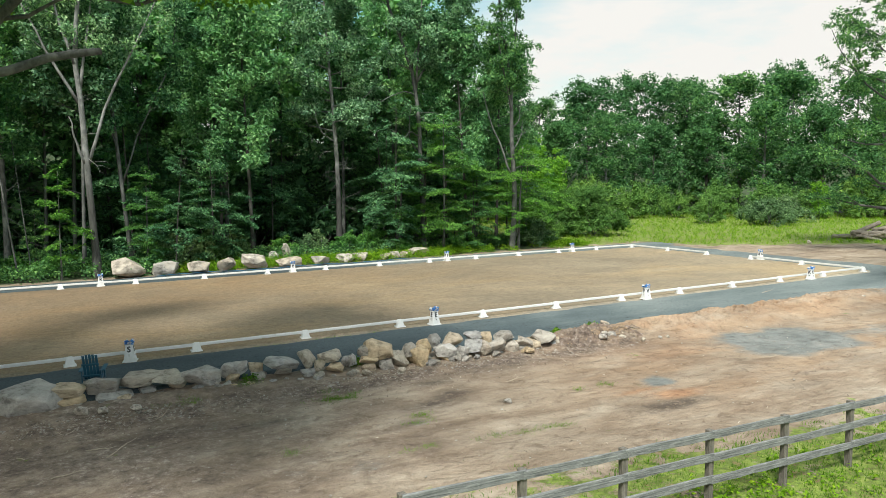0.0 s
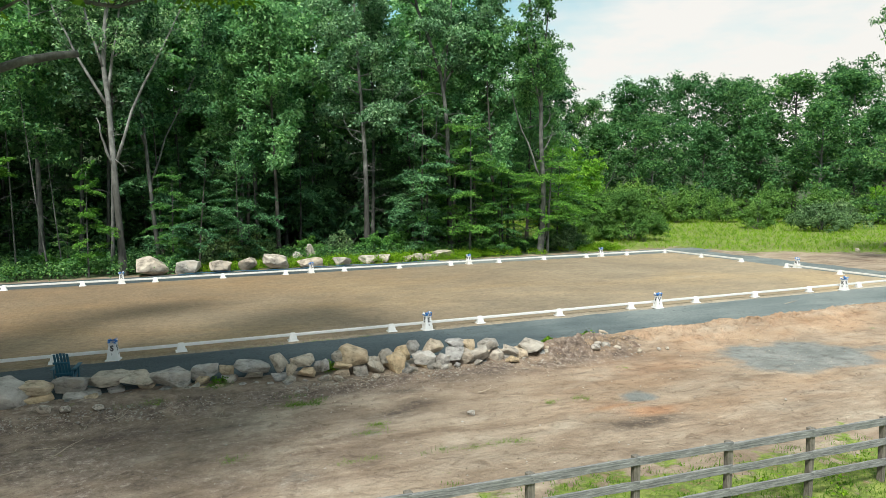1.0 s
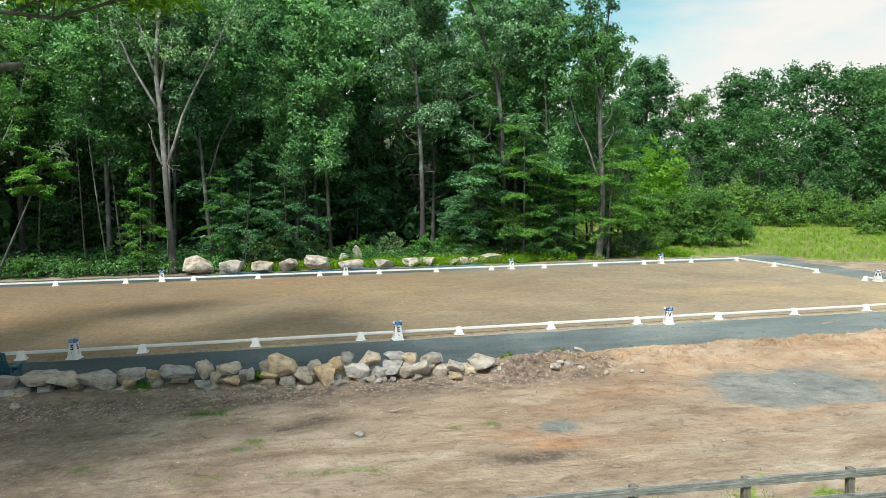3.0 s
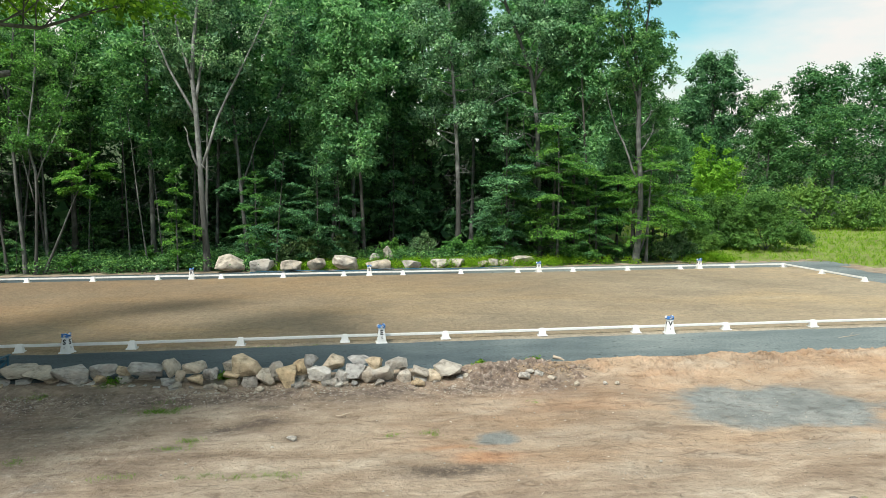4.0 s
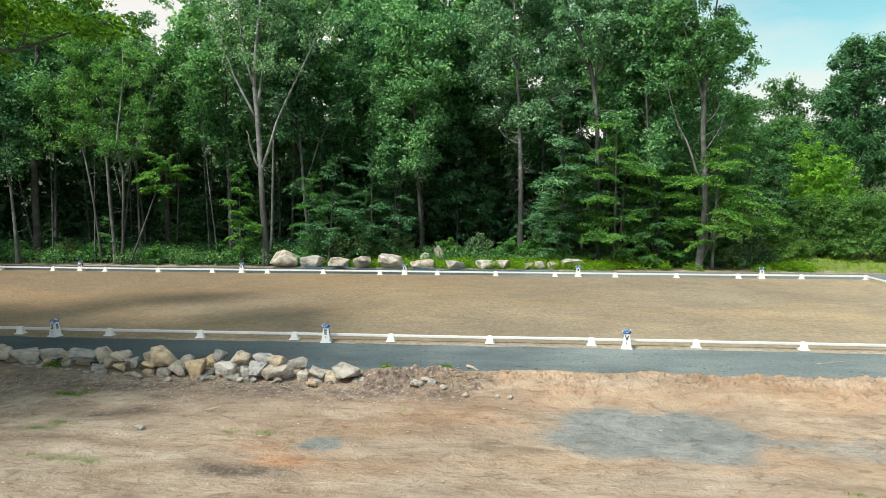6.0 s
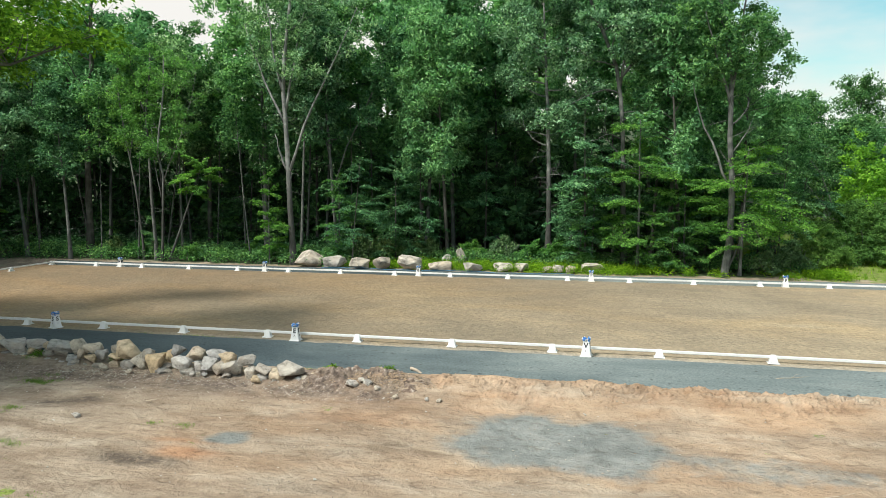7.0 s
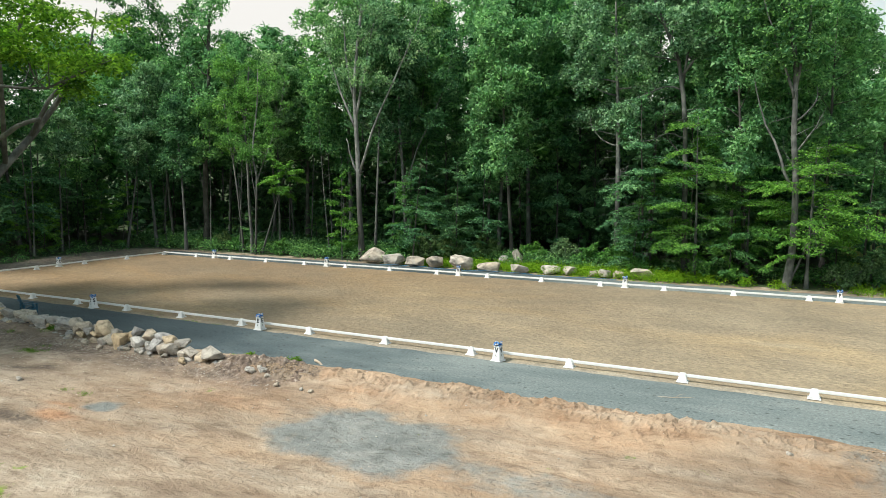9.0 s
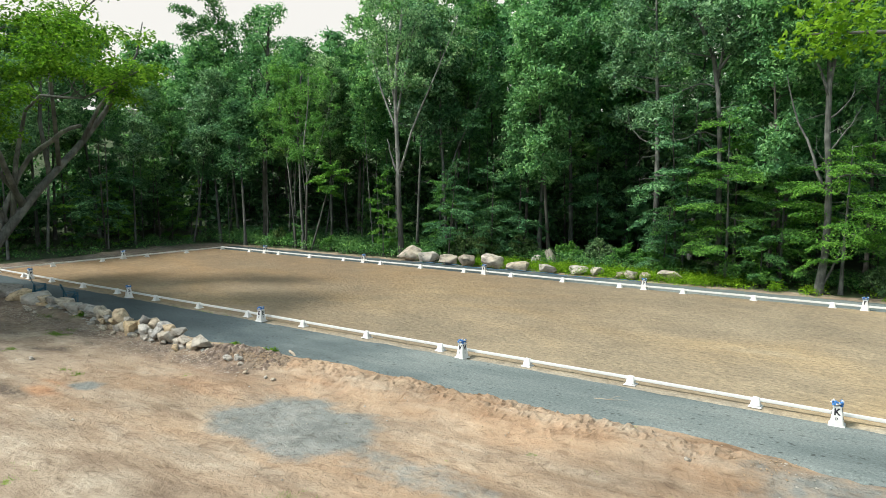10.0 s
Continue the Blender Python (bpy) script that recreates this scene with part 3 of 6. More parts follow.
def make_tree(seed, height, radius, crown_base, spread, bark, leaf, leaves, leaf_len, lean=(0, 0), fork=0, branches=22, clump=1.0,
              label="", droop=0.0, shape="round", bare=0, arms=(), stems=(), flat=0.7, heart=0.24, thin=0.05):
    """A broadleaved tree: trunk, limbs with side branches, and a crown of leaf clumps or flat sprays at their ends.
    stems: the rising stems as lists of (x, z), given where a tree has a shape of its own; the first is the trunk."""
    r = np.random.default_rng(seed)
    paths, clumps, fans = [], [], []
    top = height * (0.93 if not fork else crown_base / height)
    n = 9
    trunk = []
    if stems:
        line = np.array(stems[0], float)
        top = line[-1, 1]
        for i in range(n + 1):
            z = top * i / n
            trunk.append((float(np.interp(z, line[:, 1], line[:, 0])), 0.05 * math.sin(z), z, radius * (1.3 if i == 0 else 1.0) * (1 - 0.55 * i / n)))
    else:
        wx, wy = r.normal(0, 0.03 * height / 9, 2)
        for i in range(n + 1):
            f = i / n
            flare = 1.35 if i == 0 else 1.0
            trunk.append((lean[0] * f + wx * math.sin(f * 5), lean[1] * f + wy * math.sin(f * 4 + 1), top * f, radius * flare * (1 - (0.82 if not fork else 0.30) * f)))
    tip = [(trunk[-1][0], trunk[-1][1], top + 0.7, radius * 0.15)] if fork or stems else []
    paths.append([(trunk[0][0], trunk[0][1], -0.4, trunk[0][3] * 1.2)] + trunk + tip)
    tp = np.array(trunk)

    def on_trunk(z):
        return np.array([np.interp(z, tp[:, 2], tp[:, k]) for k in (0, 1)] + [z])

    def leafy(b, size, at=(0.45, 0.75, 1.0)):
        q = np.array(b)
        for f in at:
            k = f * (len(q) - 1)
            i = min(int(k), len(q) - 2)
            c = q[i, :3] + (q[i + 1, :3] - q[i, :3]) * (k - i) + r.normal(0, 0.25, 3)
            clumps.append((*c, size * r.uniform(0.65, 1.25)))

    def twigs(b, az, size, reach):
        """Side branches with leaves along a rising limb, above the crown's foot."""
        q = np.array(b)
        for j in range(1, len(q)):
            if q[j, 2] < crown_base:
                continue
            for s in range(2):
                c = limb(r, q[j, :3], heading(az + r.uniform(-2.4, 2.4), r.uniform(0.15, 0.8)), reach * r.uniform(0.45, 1.0), max(0.02, q[j, 3] * 0.45), 4, 0.16, 0.03)
                paths.append(c)
                leafy(c, size, (0.5, 0.75, 1.0))
        leafy(b, size, (0.85, 1.0))

    az = r.uniform(0, 6.28)
    if stems:
        twigs(trunk, az, clump, spread)
        for k, st in enumerate(stems[1:]):
            line = np.array(st, float)
            ys = 0.9 * np.sin(k * 2.1 + 0.6) * np.linspace(0, 1, 8) * (line[-1, 1] - line[0, 1]) / 6
            zs = np.linspace(line[0, 1], line[-1, 1], 8)
            b = [(float(np.interp(z, line[:, 1], line[:, 0])) + r.normal(0, 0.06), y, z, radius * 0.46 * (1 - 0.75 * i / 7)) for i, (y, z) in enumerate(zip(ys, zs))]
            b[0] = (line[0, 0], 0.0, line[0, 1], radius * 0.5)
            paths.append(b)
            if line[-1, 1] > crown_base + 1.5:
                twigs(b, r.uniform(0, 6.28), clump, spread)
    elif fork:
        stem = on_trunk(top)
        for i in range(fork):
            az += 2 * math.pi / fork + r.normal(0, 0.3)
            b = limb(r, stem - (0, 0, r.uniform(0, 0.8)), heading(az, r.uniform(1.12, 1.36)), (height - top) * r.uniform(0.85, 1.05), radius * 0.42, 7, 0.05, 0.05, 0.15)
            paths.append(b)
            q = np.array(b)
            for j in range(2, 8):
                for s in range(2):
                    a2 = az + r.uniform(-2.2, 2.2)
                    c = limb(r, q[j, :3], heading(a2, r.uniform(0.25, 0.8)), spread * r.uniform(0.3, 0.75) * (0.5 + 0.5 * j / 7), q[j, 3] * 0.5, 4, 0.14, 0.03)
                    paths.append(c)
                    if j >= 3:
                        leafy(c, clump, (0.5, 0.95))
            leafy(b, clump, (0.8, 0.9, 1.0))
    else:
        for i in range(branches):
            f = (i + 0.5) / branches
            z = crown_base + (top - crown_base) * f
            if shape == "layer":
                reach = spread * (0.62 + 0.38 * math.sin(math.pi * min(1, 0.15 + 0.85 * f)) - 0.30 * max(0.0, f - 0.6)) * r.uniform(0.6, 1.15)
            else:
                reach = spread * (0.35 + 0.65 * math.sin(math.pi * min(1, 0.18 + 0.80 * f))) * r.uniform(0.65, 1.15)
            az += 2.4 + r.normal(0, 0.35)
            if shape == "layer":
                z = min(top, max(0.5, z + r.normal(0, 0.06) * (top - crown_base)))
                b = limb(r, on_trunk(z), heading(az, r.normal(0.30, 0.16) - droop * 0.4 + 0.5 * f * f), reach, radius * 0.22, 6, 0.06, -0.10 - droop * 0.10, 0.15)
                paths.append(b)
                fans.append((b, max(0.28, reach * 0.24)))
                q = np.array(b)
                for j, sd in ((1, 1), (2, -1), (3, 1)):
                    c = limb(r, q[j, :3], heading(az + sd * r.uniform(0.45, 1.0), r.normal(-0.02, 0.14)), reach * r.uniform(0.45, 0.62) * (1.1 - 0.12 * j), q[j, 3] * 0.6, 4, 0.06, -0.06, 0.2)
                    paths.append(c)
                    fans.append((c, max(0.22, reach * 0.19)))
                continue
            b = limb(r, on_trunk(z), heading(az, r.uniform(0.1, 0.45) + 0.5 * f - droop), reach, radius * 0.30 * (1.1 - 0.7 * f), 5, 0.16, 0.05 - droop * 0.15)
            paths.append(b)
            leafy(b, clump, (0.45, 0.72, 1.0))
            q = np.array(b)
            for j in (2, 3, 4):
                c = limb(r, q[j, :3], heading(az + r.choice((-1, 1)) * r.uniform(0.5, 1.1), r.uniform(-0.05, 0.5) - droop), reach * r.uniform(0.3, 0.5), q[j, 3] * 0.6, 3, 0.15, 0.03)
                paths.append(c)
                leafy(c, clump * 0.9, (0.6, 1.0))
        tipz = on_trunk(top)
        if shape == "layer":
            for k in range(3):
                b = limb(r, tipz - (0, 0, 0.3 * k), heading(k * 2.1, 0.9), 0.9, 0.02, 4, 0.1, 0.0)
                fans.append((b, 0.4))
        else:
            clumps.extend((*(tipz + r.normal(0, 0.6, 3) + (0, 0, 0.5)), clump) for k in range(4))
    for i in range(bare):
        z = r.uniform(0.25, 0.95) * min(crown_base, top)
        b = limb(r, on_trunk(z), heading(r.uniform(0, 6.28), r.uniform(-0.3, 0.4)), r.uniform(1.0, 2.6), max(0.022, radius * 0.13), 5, 0.25, 0.0, 0.2)
        paths.append(b)
        q = np.array(b)
        for j in (2, 3, 4):
            paths.append(limb(r, q[j, :3], heading(r.uniform(0, 6.28), r.uniform(-0.4, 0.4)), 0.8, q[j, 3] * 0.7, 3, 0.25, 0.0, 0.3))
    for z, a2, el, ln in arms:
        b = limb(r, on_trunk(z), heading(a2, el), ln, radius * 0.27, 8, 0.20, 0.04, 0.2)
        paths.append(b)
        q = np.array(b)
        for j in (3, 4, 5, 6):
            c = limb(r, q[j, :3], heading(a2 + r.uniform(-1.8, 1.8), r.uniform(0.0, 0.7)), ln * r.uniform(0.2, 0.38), q[j, 3] * 0.6, 4, 0.16, 0.04)
            paths.append(c)
        leafy(b, clump * 0.6, (0.95, 1.0))
    ob = new("tree")
    part("trunk", tubes("trunk", paths, bark, 8 if radius > 0.2 else 5, thin), ob)
    if shape == "layer":
        area = sum(half * sum(math.dist(p[:3], q[:3]) for p, q in zip(b, b[1:])) * 1.3 for b, half in fans)
        tri = np.concatenate([fan_tris(r, b, half, leaves / area, leaf_len) for b, half in fans])
    else:
        tri = crown_tris(r, clumps, leaves, leaf_len, flat, heart=heart)
    part("crown", quads_mesh("crown", tri, leaf), ob)
    tagged(ob, label, "tree")
    return ob


def make_shrub(seed, width, height, leaf, leaves, leaf_len=0.2, stems=5, name="bush", label="", narrow=0.6, lift=0.5):
    """Several stems from one foot and a dense, lumpy mass of leaves."""
    r = np.random.default_rng(seed)
    clumps = []
    ob = new(name)
    for i in range(stems):
        b = limb(r, (r.normal(0, 0.1), r.normal(0, 0.1), -0.1), heading(i * 2.4 + r.normal(0, 0.3), r.uniform(0.7, 1.3)), height * r.uniform(0.7, 0.95), 0.05, 5, 0.12, 0.05)
        part("stem", tubes("stem", [b], bark_grey, 5), ob)
    for i in range(int(26 + width * height * 2.2)):
        d = unit(r.normal(size=3))
        d[2] = abs(d[2])
        rad = r.uniform(0.55, 0.92)
        lump = 1 + 0.16 * math.sin(3 * math.atan2(d[1], d[0]) + seed) + 0.10 * math.sin(5 * d[2] + seed)
        c = (d[0] * width * 0.5 * rad * lump, d[1] * width * 0.5 * rad * lump, height * (0.10 + 0.80 * d[2] * rad * lump))
        clumps.append((*c, width * r.uniform(0.09, 0.16)))
    part("foliage", quads_mesh("foliage", crown_tris(r, clumps, leaves, leaf_len, 0.9, 5, 0.36, lift, width=narrow), leaf), ob)
    tagged(ob, label, "bush")
    return ob

# ---------------------------------------------------------------- ground


def smooth(a, b, v):
    t = np.clip((v - a) / (b - a), 0, 1)
    return t * t * (3 - 2 * t)


def wobble(x, y, scale, seed=0.0):
    return np.array([noise.noise(Vector((a * scale + seed, b * scale - seed, seed * 1.7))) for a, b in zip(x.ravel(), y.ravel())]).reshape(x.shape)


def axis_steps(lo, hi, fine_lo, fine_hi, step, growth=1.16):
    a = list(np.arange(fine_lo, fine_hi + step / 2, step))
    d, v = step, fine_hi
    while v < hi:
        d *= growth
        v += d
        a.append(v)
    d, v = step, fine_lo
    while v > lo:
        d *= growth
        v -= d
        a.insert(0, v)
    return np.array(a)


def ground_height(x, y):
    low = smooth(-4.6, -6.6, y)                                  # the yard lies a little under the track
    rise = smooth(-10.0, -16.0, y)
    east = smooth(22.0, 30.0, x)
    z = -0.07 - (0.25 + 0.10 * smooth(5.5, 8.0, x)) * low * (1 - 0.75 * rise) * (1 - 0.8 * east)
    z = z + 0.10 * smooth(24.0, 40.0, y) * smooth(60, 20, x)
    far = np.hypot(x - 5, y + 10)
    z = z + 14.0 * smooth(42, 92, y) * smooth(42, 18, x) + 9.0 * smooth(-50, -95, x) * smooth(60, 30, y)   # wooded slopes
    z = z + 14.0 * smooth(125, 230, far) * smooth(-60, 20, y) + 30.0 * smooth(250, 900, far)
    return z


def ground_sheet():
    xs = axis_steps(-1600, 1600, -22, 36, 0.30)
    ys = axis_steps(-1600, 1600, -19, -2, 0.25)
    gx, gy = np.meshgrid(xs, ys)
    near = smooth(60, 40, np.hypot(gx - 6, gy + 8))
    z = ground_height(gx, gy)
    inner = near > 0.01
    bumps = np.zeros_like(gx)
    bumps[inner] = wobble(gx[inner], gy[inner], 0.45, 3.1) * 0.045 + wobble(gx[inner] * 0.35, gy[inner], 1.6, 9.2) * 0.028 + wobble(gx[inner], gy[inner], 2.6, 5.0) * 0.016
    outside = smooth(-3.2, -5.2, gy)
    z = z + bumps * near * (0.25 + 0.75 * outside)
    # crumbled bank along the track and the heap past the end of the stones
    heap = np.exp(-((gx - 4.2) / 2.0) ** 2 - ((gy + 5.3) / 0.8) ** 2)
    clod = np.zeros_like(gx)
    near_edge = (gy > -7.5) & (gy < -3.4) & (gx > -2) & (gx < 30)
    clod[near_edge] = wobble(gx[near_edge], gy[near_edge], 1.9, 11.0) * 0.07 + wobble(gx[near_edge], gy[near_edge], 4.1, 17.0) * 0.045
    z = z + heap * (0.20 + 1.5 * clod)
    bank = np.exp(-((gy + 5.0) / 0.75) ** 2) * smooth(6.0, 7.5, gx) * smooth(25, 22, gx)
    z = z + bank * (0.08 + 1.5 * clod)
    ny, nx = gx.shape
    idx = np.arange(nx * ny).reshape(ny, nx)
    quads = np.stack([idx[:-1, :-1], idx[:-1, 1:], idx[1:, 1:], idx[1:, :-1]], -1).reshape(-1, 4)
    me = bpy.data.meshes.new("ground")
    me.from_pydata(np.stack([gx, gy, z], -1).reshape(-1, 3).tolist(), [], quads.tolist())
    me.materials.append(m_ground)
    me.polygons.foreach_set("use_smooth", [True] * len(me.polygons))
    edge = -14.7 - 0.10 * (gx - 2)
    grass = 0.80 * smooth(0.9, -2.6, gy - edge) + 0.5 * smooth(-2.6, -5.0, gy - edge)
    meadow = np.maximum(smooth(22, 26, gx) * smooth(23.2, 24.6, gy), smooth(34.5, 38, gx) * smooth(-2.5, 1.5, gy - 17.2 + 0.62 * (gx - 40)))
    tuft = np.zeros_like(gx)
    for cx, cy, sx, sy, w in ((-7.05, -7.05, 0.8, 0.28, 0.5), (-5.7, -9.8, 0.5, 0.25, 0.3), (-3.6, -12.2, 1.3, 0.12, 0.35), (3.4, -4.6, 0.9, 0.3, 0.6), (-10.9, -5.6, 0.9, 0.3, 0.4)):
        tuft = np.maximum(tuft, w * np.exp(-((gx - cx) / sx) ** 2 - ((gy - cy) / sy) ** 2))
    grass = np.maximum(np.maximum(grass, meadow), tuft)
    forest = np.maximum(smooth(23.2, 25.2, gy) * smooth(26, 23, gx), smooth(-35.5, -38.5, gx + 0.2 * (gy - 12)))
    forest = np.maximum(forest, np.maximum(smooth(75, 90, np.hypot(gx - 5, gy + 10)) * (1 - meadow), smooth(108, 118, np.hypot(gx - 5, gy + 10))))
    gravel = 0.95 * np.exp(-(((gx - 10.8) / 3.1) ** 4) - ((gy + 8.7 + 0.05 * gx - 0.5) / 2.0) ** 4)
    for cx, cy, sx, sy, w in ((2.17, -10.5, 0.56, 0.52, 0.92), (15.3, -9.5, 2.4, 0.9, 0.62), (19.0, -9.8, 3.0, 0.8, 0.52), (26.0, -5.6, 3.0, 1.6, 0.75), (33.0, -4.0, 5.0, 3.0, 0.6)):
        gravel = np.maximum(gravel, w * np.exp(-((gx - cx) / sx) ** 4 - ((gy - cy) / sy) ** 4))
    orange = np.maximum(smooth(4, 8, gx) * smooth(-12, -5, gy) * smooth(-3, -4, gy), 0.95 * np.exp(-((gx - 1.0) / 1.7) ** 2 - ((gy + 11.4) / 1.0) ** 2))
    orange = np.maximum(orange, 0.85 * smooth(-15.0, -11, gy) * smooth(-5, 4, gx) * smooth(-3.0, -4.5, gy))
    mulch = 0.95 * np.exp(-((gy + 6.1) / 0.9) ** 2) * smooth(6.5, 4.5, gx)
    # mulch on the left yard, its weight raised to paint in part of the tree shade
    mulch = np.maximum(mulch, (0.45 + 0.4 * smooth(-9.0, -14.0, gx)) * smooth(-3.0, -9.0, gx) * smooth(-15.0, -12, gy) * smooth(-3, -5, gy))
    mulch = np.maximum(mulch, 0.7 * smooth(23.0, 23.8, gy) * smooth(26.5, 25, gy) * smooth(34, 20, gx))
    mulch = np.maximum(mulch, 0.75 * smooth(-30, -31, gx) * smooth(-6, 0, gy))
    rust = np.maximum(1.3 * np.exp(-((gx - 1.55) / 0.95) ** 2 - ((gy + 11.75) / 0.42) ** 2), 0.9 * np.exp(-((gx - 0.9) / 1.2) ** 2 - ((gy + 11.0) / 0.25) ** 2))
    rust = np.maximum(rust, 0.45 * np.exp(-((gx - 8.4) / 1.3) ** 2 - ((gy + 6.6) / 0.5) ** 2))
    rust = np.maximum(rust, 0.55 * np.exp(-((gx - 5.2) / 2.5) ** 2 - ((gy + 8.2) / 0.7) ** 2))
    soot = 0.95 * np.exp(-(np.abs(gx - 0.7) / 1.45) ** 3 - (np.abs(gy + 12.5) / 0.42) ** 3)
    for cx, cy, sx, sy, w in ((5.5, -13.2, 2.4, 0.22, 0.25), (10.5, -11.9, 3.0, 0.25, 0.22), (-0.5, -6.5, 1.6, 0.3, 0.3), (-4.8, -8.9, 1.0, 0.45, 0.95), (-4.0, -8.35, 0.75, 0.4, 0.95), (-3.9, -7.1, 0.65, 0.32, 0.9),
                              (-5.8, -6.4, 1.1, 0.28, 0.65), (-9.4, -8.0, 1.1, 0.28, 0.65), (-6.1, -10.0, 0.6, 0.28, 0.6), (-3.1, -9.85, 0.35, 0.14, 0.9), (-12.0, -7.6, 1.6, 0.3, 0.55)):
        soot = np.maximum(soot, w * np.exp(-((gx - cx) / sx) ** 2 - ((gy - cy - 0.06 * (gx - cx)) / sy) ** 2))
    for name, w in (("soot", soot), ("rust", rust), ("grass", grass), ("forest", forest), ("gravel", gravel), ("orange", orange), ("mulch", mulch)):
        at = me.attributes.new(name, "FLOAT", "POINT")
        at.data.foreach_set("value", w.astype(np.float32).ravel())
    me.update()
    return tagged(new("ground", me), "bare tan and orange earth with turf, mulch and grey stone dust", "ground", kind="structure")


ground_sheet()


def strip_sheet(name, xs, lo, hi, z, cross, material, label, category, along="x", bump=0.012):
    """A sheet with wavering edges that run down into the ground; lo and hi give its edges along xs."""
    vs, fs = [], []
    n = cross + 1
    for i, x in enumerate(xs):
        a, b = lo(x), hi(x)
        for j in range(n):
            f = j / cross
            y = a + (b - a) * f
            edge = min(f, 1 - f) * abs(b - a)
            h = z - 0.10 * max(0, 1 - edge / 0.22) + bump * noise.noise(Vector((x * 0.9, y * 0.9, 4.0)))
            vs.append((x, y, h) if along == "x" else (y, x, h))
    for i in range(len(xs) - 1):
        for j in range(cross):
            q = (i * n + j, (i + 1) * n + j, (i + 1) * n + j + 1, i * n + j + 1)
            fs.append(q if along == "x" else q[::-1])
    return tagged(new(name, mesh_from(name, vs, fs, material, smooth=True)), label, category, kind="structure")


def wav(x, s, amp, k=0.7):
    return amp * noise.noise(Vector((x * k, s, 0.3))) + amp * 0.5 * noise.noise(Vector((x * k * 3.1, s, 1.7)))


strip_sheet("arena_sand", np.arange(-31.0, 31.01, 0.5), lambda x: -0.62 + wav(x, 1.0, 0.08), lambda x: 20.6 + wav(x, 2.0, 0.1), 0.0, 44, m_sand,
            "raked tan and grey riding sand with hoof marks", "sand", bump=0.02)
EDGE_X = [-70, -24, -15, -3, 2, 6, 8, 11, 16, 18, 20, 22, 23.2, 25, 30, 36]
EDGE_Y = [-4.0, -4.3, -4.4, -4.4, -4.4, -4.2, -3.8, -4.1, -4.3, -4.4, -3.8, -3.7, -4.1, -4.4, -4.0, -3.6]
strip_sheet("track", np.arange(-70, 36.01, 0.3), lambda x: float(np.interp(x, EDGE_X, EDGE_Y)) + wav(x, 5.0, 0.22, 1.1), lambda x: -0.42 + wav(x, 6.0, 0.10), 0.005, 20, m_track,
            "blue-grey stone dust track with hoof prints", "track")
strip_sheet("track_far", np.arange(-32, 36.01, 0.5), lambda x: 20.45, lambda x: 23.3 + wav(x, 8.0, 0.3), -0.012, 12, m_track, "grey stone dust track beside the woods", "track")
strip_sheet("track_end", np.arange(-3.5, 23.01, 0.5), lambda y: 30.5 + wav(y, 10.0, 0.1), lambda y: 34.8 + wav(y, 9.0, 0.5), -0.02, 14, m_track, "grey stone dust track at the short end", "track", along="y")



def crumbled(name, xs, ys, height, orange, mulch, label):
    """Loose soil pushed up beside the track: a fine, uneven sheet whose rim runs under the ground."""
    gx, gy = np.meshgrid(xs, ys)
    base = ground_height(gx, gy)
    h, rim = height(gx, gy)
    lump = wobble(gx, gy, 2.1, 21.0) * 0.5 + wobble(gx, gy, 5.0, 27.0) * 0.35 + wobble(gx, gy, 10.0, 33.0) * 0.32
    z = base + h * (1.0 + 0.9 * lump) + 0.12 * lump * rim - 0.14 * (1 - rim)
    ny, nx = gx.shape
    idx = np.arange(nx * ny).reshape(ny, nx)
    quads = np.stack([idx[:-1, :-1], idx[:-1, 1:], idx[1:, 1:], idx[1:, :-1]], -1).reshape(-1, 4)
    me = bpy.data.meshes.new(name)
    me.from_pydata(np.stack([gx, gy, z], -1).reshape(-1, 3).tolist(), [], quads.tolist())
    me.materials.append(m_ground)
    for nm, v in (("orange", orange), ("mulch", mulch), ("soot", 0.0), ("rust", 0.25 * orange), ("grass", 0.0), ("forest", 0.0), ("gravel", 0.0)):
        me.attributes.new(nm, "FLOAT", "POINT").data.foreach_set("value", np.full(nx * ny, v, np.float32))
    me.update()
    return tagged(new(name, me), label, "soil", kind="structure")


def bank_height(x, y):
    crest = -4.35 + np.interp(x, EDGE_X, EDGE_Y) * 0.0 + 0.35 * wobble(x * 0.6, y * 0.0, 0.9, 14.0)
    d = crest - y
    rise = smooth(-0.30, 0.05, d) * smooth(1.5, 0.25, d) * smooth(5.8, 7.0, x) * smooth(24.0, 21.5, x)
    rim = smooth(-0.42, -0.20, d) * smooth(1.75, 1.25, d) * smooth(5.6, 6.4, x) * smooth(24.3, 23.2, x)
    return 0.13 * rise, rim


def heap_height(x, y):
    r2 = ((x - 4.0) / 2.1) ** 2 + ((y + 5.15) / 0.85) ** 2
    return 0.32 * np.exp(-r2 * 1.1), smooth(2.1, 1.3, r2)


crumbled("soil_bank", np.arange(5.5, 24.4, 0.07), np.arange(-6.6, -3.6, 0.07), bank_height, 0.9, 0.0, "crumbled orange soil along the edge of the track")
crumbled("soil_heap", np.arange(0.9, 7.2, 0.06), np.arange(-6.5, -3.8, 0.06), heap_height, 0.5, 0.95, "heap of brown crumbled soil at the end of the stones")

# ---------------------------------------------------------------- arena fence and letters


